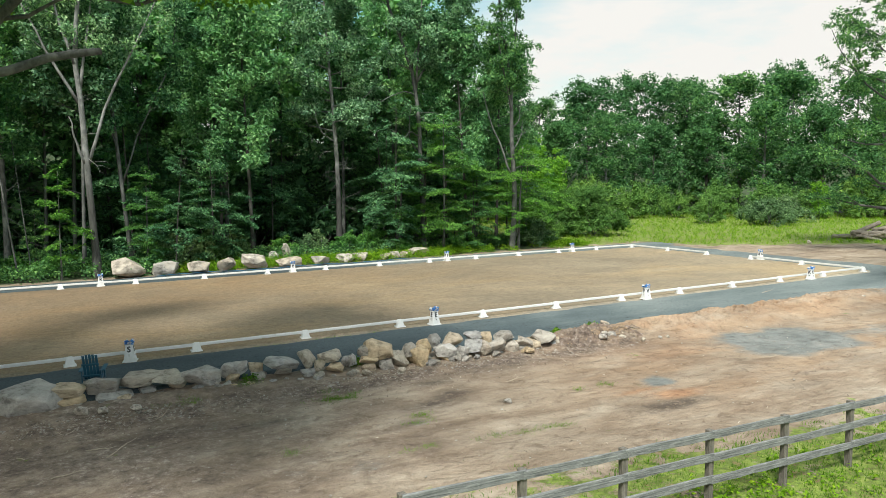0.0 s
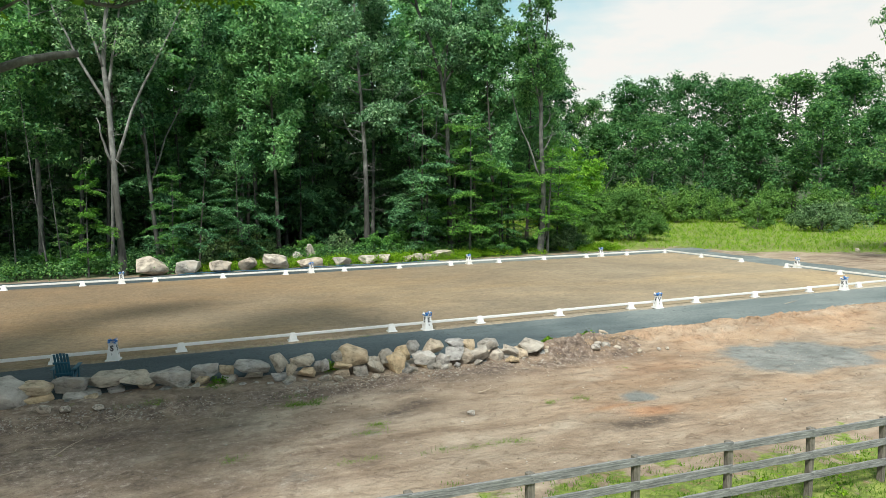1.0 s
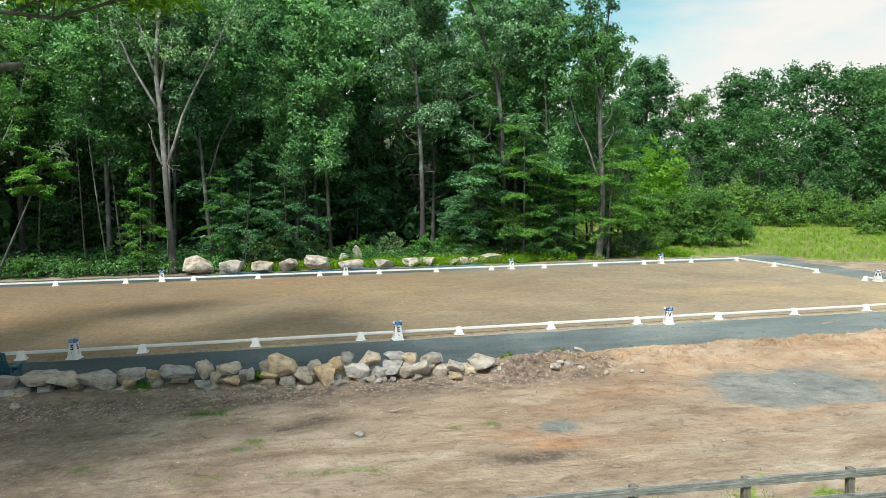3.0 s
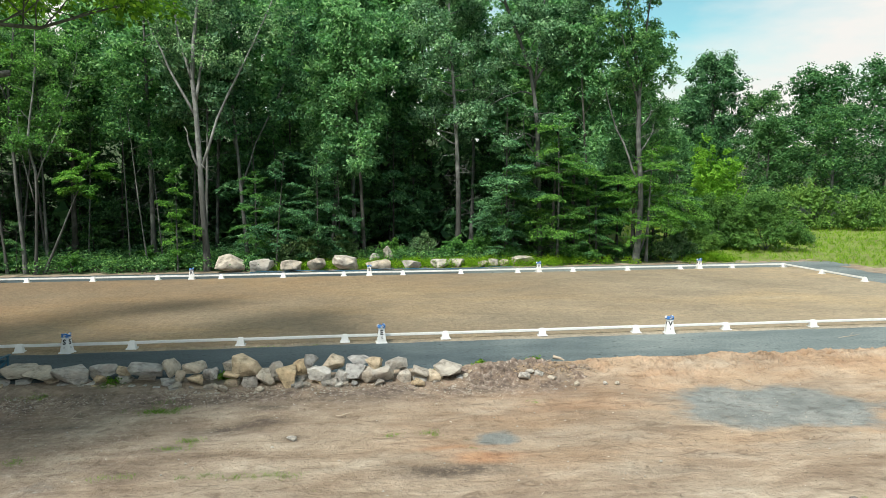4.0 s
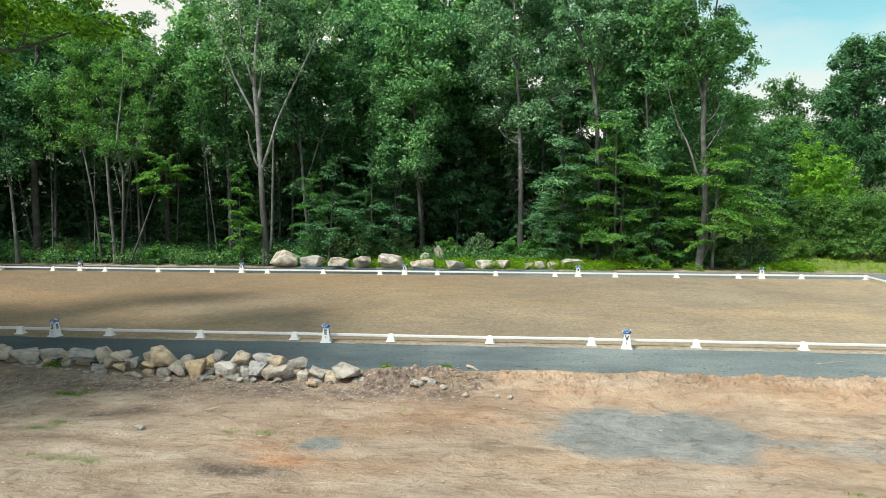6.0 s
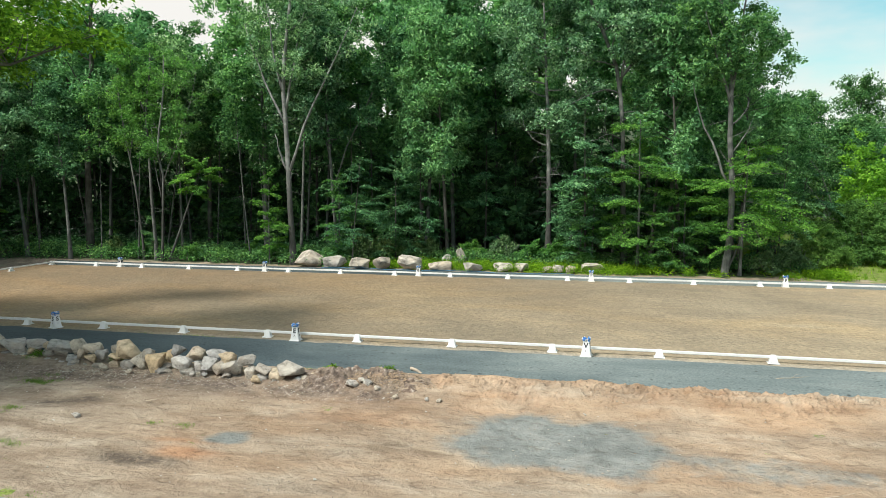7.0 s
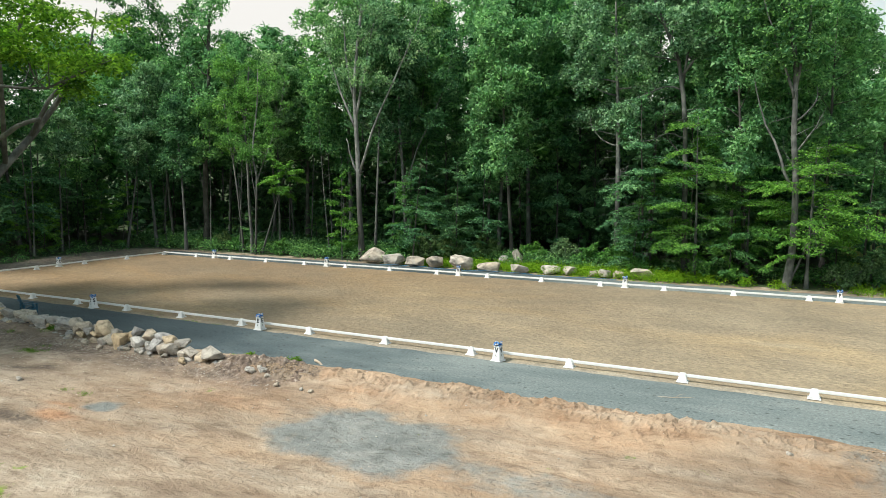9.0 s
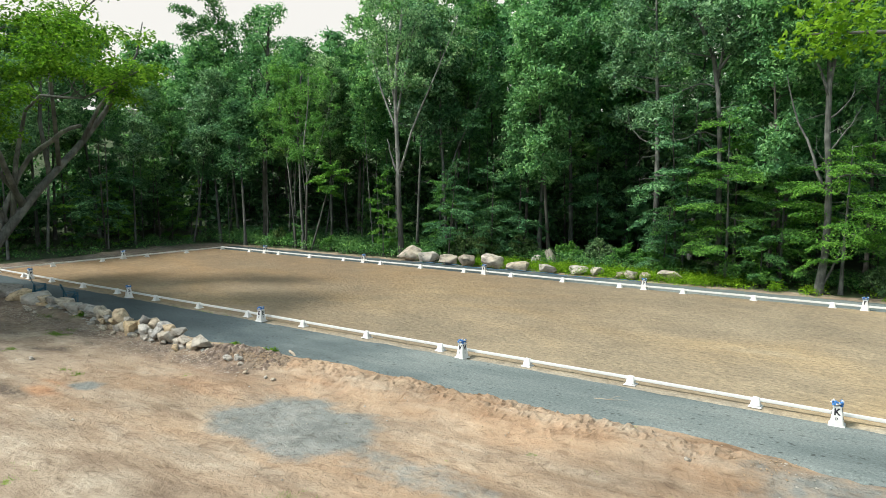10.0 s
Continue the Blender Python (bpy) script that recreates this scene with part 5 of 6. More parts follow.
plant(make_tree(15, 22.5, 0.235, 13.0, 2.0, bark_grey, leaf_edge, 12000, 0.21, clump=0.74, label="tall tree with a thin crown and a curved side stem", bare=6, heart=0.28, arms=((6.9, 0.5, 0.6, 4.0), (8.4, 0.5, 0.8, 3.5), (10.5, 0.2, 0.5, 3.5)), stems=(
    ((0.0, 0.0), (0.3, 2.8), (0.3, 6.4), (0.0, 9.8), (0.0, 12.9), (-0.15, 15.3), (-0.8, 18.1), (-1.2, 21.5)), ((0.15, 6.2), (-0.6, 8.0), (-1.1, 9.5), (-2.0, 11.7), (-2.4, 13.5)), ((0.0, 12.5), (0.5, 15.5), (0.7, 19.0), (1.2, 22.5)),
    ((0.05, 11.5), (-0.9, 14.5), (-2.0, 18.0)), ((0.15, 0.1), (0.6, 1.5), (1.2, 3.2)))), 20.76, 24.9)
BEECH = "layered young beech with bright drooping sprays"
beech_a = plant(make_tree(16, 9.6, 0.13, 2.0, 4.6, bark_grey, leaf_bright, 19000, 0.16, (0.2, -0.3), branches=24, label=BEECH, droop=0.20, shape="layer"), 21.9, 25.5)
beech_b = plant(make_tree(17, 12.0, 0.13, 1.5, 3.7, bark_grey, leaf_beech, 18000, 0.16, (0, -0.3), branches=28, label=BEECH, droop=0.30, shape="layer"), 14.9, 26.6)
copy_thing(beech_b, pose(11.6, 28.0, 0, 0, 0, 130)).scale = (0.72, 0.72, 0.72)
copy_thing(beech_b, pose(18.3, 27.0, 0, 0, 0, 200)).scale = (0.8, 0.8, 0.72)
copy_thing(beech_b, pose(-8.6, 26.6, 0, 0, 0, 70)).scale = (0.55, 0.55, 0.62)
plant(make_tree(18, 7.4, 0.06, 0.8, 2.1, bark_grey, leaf_bright, 3600, 0.17, (0.1, -0.2), branches=15, label="bright green sapling with layered leaves", droop=0.05, shape="layer"), -13.9, 25.0)
plant(make_tree(19, 15.5, 0.12, 7.6, 2.2, bark_pale, leaf_thin, 7500, 0.15, clump=0.60, label="slim young tree forked into two leaning pale stems", heart=0.2, bare=5, stems=(
    ((0.0, 0.0), (0.2, 3.0), (0.45, 6.7), (-0.1, 9.0), (0.6, 13.2), (0.8, 16.0)), ((0.4, 6.5), (1.0, 8.2), (1.9, 10.2), (2.7, 12.5), (3.3, 15.5)), ((0.2, 5.0), (-0.5, 8.0), (-0.8, 11.0)))), -23.4, 24.6)
plant(make_tree(20, 17.0, 0.16, 10.0, 2.4, bark_grey, leaf_thin, 7000, 0.16, clump=0.62, label="slim straight young tree with thin leaves", bare=7, heart=0.2, stems=(
    ((0.0, 0.0), (-0.35, 7.7), (-0.5, 12.5), (0.1, 16.4)), ((-0.5, 12.0), (-1.6, 14.5), (-2.2, 17.5)))), -24.3, 25.2)
plant(make_tree(26, 15.0, 0.11, 9.0, 2.2, bark_pale, leaf_thin, 6000, 0.16, clump=0.60, label="slim pale leaning tree with thin leaves", bare=5, heart=0.2, stems=(
    ((0.0, 0.0), (-0.4, 5.0), (-1.3, 10.0), (-2.0, 14.5)), ((-1.0, 8.5), (-0.6, 11.5), (-0.9, 15.0)))), -25.6, 25.4)
flat_maple = make_tree(21, 8.4, 0.11, 5.6, 2.9, bark_grey, leaf_bright, 5200, 0.19, (3.6, -0.5), branches=10, label="small leaning maple with a flat bright crown", droop=0.32, shape="layer")
plant(flat_maple, -23.0, 25.0)
plant(make_tree(22, 20.0, 0.30, 9.0, 4.0, bark_dark, leaf_forest, 11000, 0.28, (0.3, 0), branches=24, clump=1.1, label="tall dark-stemmed tree in the woods", bare=4), -23.6, 32.7, 0, 0.85)
plant(make_tree(23, 21.0, 0.28, 10.0, 3.6, bark_dark, leaf_canopy, 15000, 0.26, clump=1.05, label="tall dark-stemmed tree forking high above the corner", bare=4, stems=(
    ((0.0, 0.0), (0.1, 6.0), (0.2, 10.5), (0.8, 14.0), (1.0, 19.0)), ((0.15, 9.5), (-1.6, 13.0), (-2.6, 18.0)), ((0.2, 10.3), (2.2, 12.6), (3.6, 16.0)))), -32.6, 27.6, 0, 1.15)
plant(make_tree(24, 18.0, 0.20, 8.0, 3.0, bark_grey, leaf_forest, 8000, 0.26, (-0.9, 0), branches=18, clump=1.0, label="leaning grey tree at the corner of the woods", bare=3), -32.0, 24.4, 0, 0.82)
plant(make_tree(25, 17.0, 0.22, 7.5, 3.0, bark_grey, leaf_forest, 8000, 0.26, (-1.6, 0), branches=18, clump=1.0, label="leaning grey tree at the corner of the woods", bare=3), -36.8, 25.0, 0, 0.82)

# grown trees, repeated through the woods: the first seven in the front rows, the rest coarser, further in
KINDS = [
    make_tree(31, 21.0, 0.18, 7.0, 4.0, bark_dark, leaf_canopy, 14000, 0.27, (0.3, 0.1), branches=22, clump=0.95, label="tall green forest tree in full leaf"),
    make_tree(32, 23.0, 0.19, 10.0, 4.2, bark_grey, leaf_canopy, 14000, 0.27, (-0.4, 0.2), branches=20, clump=0.95, label="tall high-crowned forest tree with a bare trunk", bare=6),
    make_tree(33, 19.0, 0.12, 8.5, 3.2, bark_grey, leaf_silver, 11000, 0.25, (0.4, -0.3), branches=18, clump=0.85, label="slender forest tree with a high thin crown", bare=5),
    make_tree(34, 22.0, 0.15, 9.0, 3.2, bark_grey, leaf_edge, 12000, 0.25, (0.6, 0.0), fork=4, clump=0.95, label="forked forest tree with a high crown"),
    make_tree(35, 13.0, 0.11, 1.8, 3.8, bark_dark, leaf_forest, 5600, 0.25, (0.2, 0.1), branches=18, label="layered understorey tree with dark green sprays", droop=0.25, shape="layer"),
    make_tree(36, 9.0, 0.08, 1.0, 3.0, bark_dark, leaf_edge, 5200, 0.21, (0.1, 0.1), branches=15, label="low understorey tree with green sprays", droop=0.25, shape="layer"),
    make_tree(37, 15.0, 0.06, 8.0, 1.9, bark_grey, leaf_edge, 2600, 0.22, (0.7, 0.2), branches=10, clump=0.65, label="thin pole-like young tree with sparse leaves", bare=4, heart=0.2),
    make_tree(38, 21.0, 0.18, 6.0, 4.2, bark_dark, leaf_canopy, 5000, 0.44, (0.3, 0.1), branches=18, clump=1.15, label="tall green tree deep in the woods", thin=0.1, heart=0.45),
    make_tree(39, 23.0, 0.19, 9.0, 4.4, bark_grey, leaf_canopy, 5000, 0.44, (-0.4, 0.2), branches=18, clump=1.15, label="tall high-crowned tree deep in the woods", thin=0.1, heart=0.45),
    make_tree(40, 9.0, 0.07, 1.0, 2.8, bark_dark, leaf_bright, 3600, 0.22, (0.3, 0.1), branches=14, label="sunlit young tree with thin yellow-green sprays", droop=0.2, shape="layer"),
]
used = [False] * len(KINDS)


def again(i, x, y, rot, s):
    """The first call for a kind places the tree itself; the next ones copy it. Each leans a little its own way."""
    if i < 4 and (y > 37.0 or x < -47.0):
        i = 7 + i % 2
    tilt = 4.5 * noise.noise(Vector((x * 1.7, y * 1.3, 0.5))), 4.5 * noise.noise(Vector((x * 1.1, y * 1.9, 8.5)))
    m = pose(x, y, float(ground_height(np.array(x), np.array(y))), tilt[0] * 1.6, tilt[1] * 1.6, rot)
    if not used[i]:
        used[i] = True
        t = KINDS[i]
        t.matrix_basis = m @ Matrix.Diagonal((s, s, s, 1))
    else:
        t = copy_thing(KINDS[i], m)
        t.scale = (s, s, s)
    return t


def scatter(seed, x0, x1, y0, y1, gap, keep=lambda x, y: True):
    r = random.Random(seed)
    y = y0
    row = 0
    while y < y1:
        x = x0 + (row % 2) * gap * 0.5
        while x < x1:
            px, py = x + r.uniform(-0.38, 0.38) * gap, y + r.uniform(-0.38, 0.38) * gap
            if keep(px, py):
                yield px, py, r
            x += gap
        y += gap * 0.9
        row += 1


def west(x):
    """The woods are lower towards the short end."""
    return float(np.interp(x, [-34, -18], [1.02, 1.04]))


FRONT = [(-11.8, 24.9), (-9.4, 28.6), (7.6, 30.5), (13.9, 27.6), (20.7, 25.4), (-13.9, 25.0), (-23.4, 24.6), (-32.6, 27.6)]


def clear(x, y, d=2.2):
    return all(math.hypot(x - a, y - b) > d for a, b in FRONT)


for x, y, r in scatter(1, -57, 23, 29.5, 43, 4.8, lambda x, y: clear(x, y, 2.6)):
    kind, turn, size = r.choice((1, 2, 2, 3, 2, 4) if x < -12 else ((0, 1, 2, 4, 4) if y > 33 else (4, 4, 2, 0))), r.uniform(0, 360), r.uniform(0.86, 1.14) * west(x)
    if math.hypot(x - 7.9, y - 33.3) > 2.2 and not (6.0 < x < 10.5 and y < 33.0):      # room for the straight oak
        again(kind, x, y, turn, size)
for x, y, r in scatter(2, -24, 25, 47, 60, 8.0):
    again(r.choice((0, 1, 1, 0)), x, y, r.uniform(0, 360), r.uniform(1.05, 1.3))
for x, y, r in scatter(3, -61, -38.5, -8, 27, 5.6):
    again(r.choice((0, 1, 2, 3, 4, 4)), x, y, r.uniform(0, 360), r.uniform(0.92, 1.14))
for x, y, r in scatter(4, -10, 25, 26.0, 29.5, 3.3, lambda x, y: clear(x, y, 1.9) and not (-3 < x < 6 and y < 28.5) and not (y < 28.2 and min(abs(x - 20.9), abs(x - 14.0), abs(x - 7.6)) < 2.0)):
    again(r.choice((4, 5, 5)), x, y, r.uniform(0, 360), r.uniform(0.5, 0.85))
for x, y, r in scatter(7, -60, -12, 28.0, 34, 6.5, lambda x, y: clear(x, y, 1.7)):
    again(5, x, y, r.uniform(0, 360), r.uniform(0.35, 0.6))

for x, y, r in list(scatter(11, -36, -8, 25.4, 33, 4.8, lambda x, y: clear(x, y, 1.2))) + list(scatter(12, -47, -37.5, 2, 26, 6.4)):
    again(6, x, y, r.uniform(0, 360), r.uniform(0.75, 1.25))

for i, x, y, rot, k in ((0, 17.6, 31.0, 10, 1.08), (0, 22.8, 30.6, 150, 0.92), (4, 25.2, 29.0, 40, 0.8), (0, 26.0, 33.5, 80, 0.62), (4, 28.0, 35.5, 10, 0.8), (0, 27.5, 41.0, 200, 0.7)):
    again(i, x, y, rot, k)
for i, x, y, rot, k in ((7, -7.4, 42.5, 30, 1.0), (8, -6.6, 46.0, 150, 1.1), (7, -9.8, 38.0, 220, 0.9), (7, -3.0, 44.0, 80, 1.1), (7, -5.5, 50.0, 10, 1.1), (8, -0.8, 50.5, 95, 1.1), (7, 2.4, 47.0, 300, 1.05)):
    again(i, x, y, rot, k)
# sunlight on leaves between the trunks, put into the brighter leaf colour
for x, y, r in scatter(13, -45, -38.5, -2, 26, 4.6):
    again(9, x, y, r.uniform(0, 360), r.uniform(0.5, 0.9))

# dense young growth that closes the woods further in
thicket = make_shrub(41, 8.5, 8.5, leaf_forest, 3600, 0.30, 3, "thicket", "dense dark young growth deep in the woods")
first = True
for x, y, r in list(scatter(8, -58, 24, 41, 45.5, 5.2)) + list(scatter(10, -22, 22, 48, 56, 7.0)) + list(scatter(9, -58, -50, -10, 34, 5.6)):
    m = pose(x, y, float(ground_height(np.array(x), np.array(y))), 0, 0, r.uniform(0, 360))
    k = r.uniform(1.0, 1.45)
    if first:
        first = False
        thicket.matrix_basis = m @ Matrix.Diagonal((k, k, k, 1))
    else:
        copy_thing(thicket, m).scale = (k, k, k)

# ---------------------------------------------------------------- meadow, far trees and bushes
MEADOW = [
    make_shrub(51, 3.5, 3.5, leaf_hedge, 9000, 0.16, label="rounded olive-green bush in the meadow", narrow=0.4),
    make_shrub(52, 5.6, 3.4, leaf_sage, 9000, 0.18, label="spreading grey-green bush in the meadow", narrow=0.45),
    make_shrub(53, 6.5, 5.2, leaf_shrub, 24000, 0.17, label="large olive-green willow bush beside the woods", narrow=0.4, lift=0.7),
    make_shrub(54, 4.6, 9.0, leaf_lime, 10000, 0.22, label="tall yellow-green shrub beside the woods"),
    make_shrub(55, 6.5, 5.5, leaf_hedge, 6000, 0.24, label="olive-green bush at the meadow's far edge"),
]
done = [False] * len(MEADOW)


def bush(i, x, y, rot=0.0, s=1.0):
    m = pose(x, y, 0.0, 0, 0, rot)
    if not done[i]:
        done[i] = True
        MEADOW[i].matrix_basis = m @ Matrix.Diagonal((s, s, s, 1))
    else:
        t = copy_thing(MEADOW[i], m)
        t.scale = (s, s, s)


for i, x, y, rot, s in ((0, 63.5, 40.5, 0, 1.35), (1, 66.0, 33.0, 20, 1.25), (1, 73.0, 36.0, 80, 1.3), (2, 36.5, 32.5, 0, 1.12), (2, 33.0, 35.5, 90, 1.1), (3, 34.4, 38.4, 0, 1.28), (3, 38.0, 42.5, 120, 1.0),
                         (4, 74.0, 61.0, 40, 1.1), (4, 83.0, 60.0, 140, 0.9), (0, 68.0, 62.0, 60, 1.3), (1, 92.0, 62.0, 10, 1.4), (4, 96.0, 50.0, 200, 0.9), (1, 84.0, 44.0, 120, 1.2), (3, 84.0, 38.0, 30, 0.7),
                         (4, 47.0, 62.0, 0, 1.0), (4, 56.0, 66.0, 77, 1.1), (3, 43.0, 56.0, 10, 1.1), (2, 28.5, 31.0, 40, 0.75), (4, 104.0, 44.0, 10, 1.1), (1, 44.0, 38.5, 5, 0.6)):
    bush(i, x, y, rot, s)

EDGE_BUSH = [
    make_shrub(57, 2.6, 2.1, leaf_beech, 3200, 0.15, 4, label="leafy light green shrub at the woodland edge"),
    make_shrub(58, 2.8, 2.3, leaf_sage, 3200, 0.16, 4, label="dull grey-green shrub at the woodland edge"),
]
edge_done = [False, False]
for i, x, y, rot, k in ((0, 7.0, 28.6, 0, 1.1), (0, 9.3, 29.0, 80, 1.25), (0, 10.9, 26.6, 200, 0.75), (1, 4.6, 29.6, 40, 1.0), (1, -6.6, 26.8, 0, 1.15), (1, -4.4, 27.6, 120, 1.2), (1, -2.2, 29.0, 260, 1.1), (0, -14.6, 26.6, 60, 0.8),
                        (0, -16.6, 27.4, 10, 0.9), (0, 17.4, 26.0, 150, 0.7), (1, 24.0, 26.2, 30, 0.8), (1, 25.8, 27.4, 90, 1.1), (0, -8.4, 25.8, 190, 0.7), (0, -21.2, 25.6, 20, 0.8), (0, -26.8, 26.4, 70, 0.9), (1, -29.5, 27.0, 110, 0.8), (0, 1.8, 29.8, 300, 1.0)):
    m = pose(x, y, 0.0, 0, 0, rot)
    if edge_done[i]:
        copy_thing(EDGE_BUSH[i], m).scale = (k, k, k)
    else:
        edge_done[i] = True
        EDGE_BUSH[i].matrix_basis = m @ Matrix.Diagonal((k, k, k, 1))

FAR = [
    make_tree(61, 25.0, 0.40, 4.0, 7.6, bark_dark, leaf_far, 12500, 0.42, (0.5, 0), branches=32, clump=1.45, flat=0.85, label="tall broad oak beyond the meadow", heart=0.25, thin=0.14),
    make_tree(62, 23.0, 0.36, 3.0, 6.6, bark_grey, leaf_edge, 11500, 0.42, (-0.5, 0), branches=30, clump=1.40, flat=0.85, label="tall green tree beyond the meadow", heart=0.25, thin=0.14),
    make_tree(63, 20.0, 0.32, 1.0, 6.0, bark_dark, leaf_far, 11500, 0.42, (0, 0), branches=30, clump=1.40, flat=0.85, label="leafy tree at the meadow's far edge", heart=0.25, thin=0.14),
]
far_done = [False] * len(FAR)


def far_tree(i, x, y, rot, s):
    m = pose(x, y, float(ground_height(np.array(x), np.array(y))), 0, 0, rot)
    if not far_done[i]:
        far_done[i] = True
        FAR[i].matrix_basis = m @ Matrix.Diagonal((s, s, s, 1))
    else:
        t = copy_thing(FAR[i], m)
        wide = s * (1.04 + 0.14 * math.sin(x * 1.7 + y))
        t.scale = (wide, wide, s)


plant(make_tree(64, 27.0, 0.5, 6.0, 7.6, bark_dark, leaf_forest, 20000, 0.36, (0.5, 0), branches=34, clump=1.6, flat=0.8, label="big rounded dark green oak beyond the meadow", heart=0.45), 58.5, 84.0)
fr = random.Random(5)
for ring, (rad, gap, size) in enumerate(((120, 8.5, 0.82), (133, 9.0, 1.0), (150, 20.0, 1.05))):
    a = 14.0
    while a < 62:
        rr = rad + fr.uniform(-5, 5)
        far_tree(fr.choice(((2, 2, 1), (0, 1, 0), (0, 1))[ring]), -6 + rr * math.sin(radians(a)), -27 + rr * math.cos(radians(a)), fr.uniform(0, 360), size * fr.uniform(0.93, 1.06) * float(np.interp(a, [36, 45], [0.92, 1.0])))
        a += math.degrees(gap / rad)
a = 20.0
while a < 64:
    rr = 112 + fr.uniform(-4, 4)
    bush(4, -6 + rr * math.sin(radians(a)), -27 + rr * math.cos(radians(a)), fr.uniform(0, 360), fr.uniform(0.75, 1.35))
    a += 3.4
for x, y, r in scatter(6, 24, 48, 66, 84, 9.5, lambda x, y: math.hypot(x - 58, y - 84) > 6):
    far_tree(r.choice((1, 2)), x, y, r.uniform(0, 360), r.uniform(0.58, 0.68))

# the tree whose branches hang into view beside the entrance, and the one over the yard
plant(make_tree(71, 22.0, 0.40, 3.0, 8.6, bark_grey, leaf_edge, 32000, 0.20, (-0.6, 0.3), branches=28, clump=0.85, heart=0.25, label="tall tree with hanging branches beside the clearing", bare=4), 45.2, 6.2, 60)


def yard_oak():
    """The old oak by the stones: a short bole with long rising limbs over the track."""
    r = np.random.default_rng(81)
    paths = [[(0, -0.6, -0.4, 0.585), (0, -0.5, 0, 0.452), (0.0, 0.0, 1.2, 0.367), (-0.1, 1.2, 2.8, 0.320), (-0.3, 2.6, 4.4, 0.281), (-0.5, 4.0, 6.0, 0.242), (-0.75, 5.8, 7.8, 0.211), (-0.9, 7.3, 9.3, 0.187),
              (-0.5, 8.6, 11.2, 0.156), (0.1, 9.6, 13.3, 0.109), (0.6, 10.3, 15.0, 0.070), (0.9, 10.6, 17.0, 0.031)]]
    main = [
        [(-0.1, 1.2, 2.7, 0.203), (-0.7, 2.4, 5.2, 0.172), (-0.6, 3.2, 7.2, 0.156), (0.0, 3.6, 8.2, 0.148), (1.5, 3.65, 8.75, 0.136), (2.6, 3.7, 9.1, 0.129), (3.5, 3.75, 9.5, 0.125), (4.3, 3.9, 9.72, 0.117), (4.9, 4.1, 9.85, 0.101)],
        [(-0.9, 7.2, 9.2, 0.156), (-0.2, 8.0, 11.4, 0.117), (1.2, 8.6, 12.9, 0.086), (3.0, 9.0, 13.6, 0.047)],
        [(-0.4, 2.6, 4.4, 0.172), (-0.2, 2.9, 8.0, 0.133), (0.6, 3.2, 10.8, 0.101), (2.1, 3.4, 11.6, 0.082), (4.2, 3.6, 11.35, 0.070), (6.0, 3.8, 11.25, 0.058), (7.4, 4.7, 12.0, 0.039), (9.0, 5.2, 12.6, 0.020)],
        [(-0.4, 3.2, 5.2, 0.172), (2.2, 0.6, 9.4, 0.133), (5.2, -1.6, 12.6, 0.086), (7.6, -2.6, 14.6, 0.039)],
        [(-0.3, 2.4, 4.2, 0.187), (-1.8, 0.4, 8.0, 0.140), (-4.4, -2.6, 11.4, 0.094), (-7.0, -3.4, 13.6, 0.039)],
        [(-0.7, 5.0, 7.0, 0.156), (-1.6, 5.0, 10.4, 0.117), (-2.4, 5.6, 13.4, 0.078), (-3.4, 8.0, 15.6, 0.039)],
        [(-0.4, 3.4, 5.4, 0.156), (0.4, -0.8, 10.6, 0.109), (0.8, -6.0, 13.8, 0.070), (0.8, -8.6, 15.2, 0.031)],
        [(-0.7, 5.6, 7.6, 0.140), (2.0, 4.0, 13.0, 0.094), (5.0, 4.4, 16.0, 0.055), (6.6, 5.6, 17.6, 0.023)],
    ]
    paths += main
    clumps = []
    for mi, b in enumerate(main):
        q = np.array(b)
        reach = np.linalg.norm(q[-1, :3] - q[0, :3])
        for j in range(0 if mi == 0 else 15):
            f = r.uniform(0.35, 1.0)
            k = f * (len(q) - 1)
            i = min(int(k), len(q) - 2)
            at = q[i] + (q[i + 1] - q[i]) * (k - i)
            d = unit(q[-1, :3] - q[0, :3]) * 0.7 + r.normal(0, 0.75, 3)
            d[2] = abs(d[2]) * 0.8
            c = limb(r, at[:3], d, reach * r.uniform(0.18, 0.34), at[3] * 0.45, 4, 0.18, 0.06)
            paths.append(c)
            for w in (0.55, 0.8, 1.0):
                e = np.array(c)[min(4, int(w * 4))]
                clumps.append([*(e[:3] + r.normal(0, 0.25, 3)), r.uniform(0.9, 1.5)])
    clumps += [[r.uniform(-3.5, 3.0), r.uniform(-2.0, 5.0), r.uniform(9.0, 12.2), r.uniform(0.8, 1.3)] for i in range(30)]
    clumps += [[r.uniform(3.2, 10.0), r.uniform(0.5, 6.0), r.uniform(12.0, 15.0), r.uniform(0.5, 0.8)] for i in range(34)]
    keep = []
    for x, y, z, rad in clumps:
        floor = 9.9 + 0.20 * max(0.0, y + 2) if x > 2.0 else 6.0
        if z - rad * 0.5 > floor and (x < 2.5 or r.random() < 0.28) and (y < 3.0 or z < 11.5 or r.random() < 0.4):
            keep.append((x, y, z, rad))
    keep += [(r.uniform(3.5, 9.5), r.uniform(0.3, 4.0), r.uniform(12.3, 14.4), r.uniform(0.6, 0.95)) for i in range(26)]
    keep += [(r.uniform(4.0, 9.8), r.normal(5.3, 0.5), r.uniform(12.1, 13.0), r.uniform(0.4, 0.65)) for i in range(16)]
    ob = new("oak_tree")
    part("trunk", tubes("trunk", paths, bark_grey, 8), ob)
    part("crown", quads_mesh("crown", clump_leaves(r, keep, 34.0, 0.24, 0.5, leaves=34000), leaf_oak), ob)
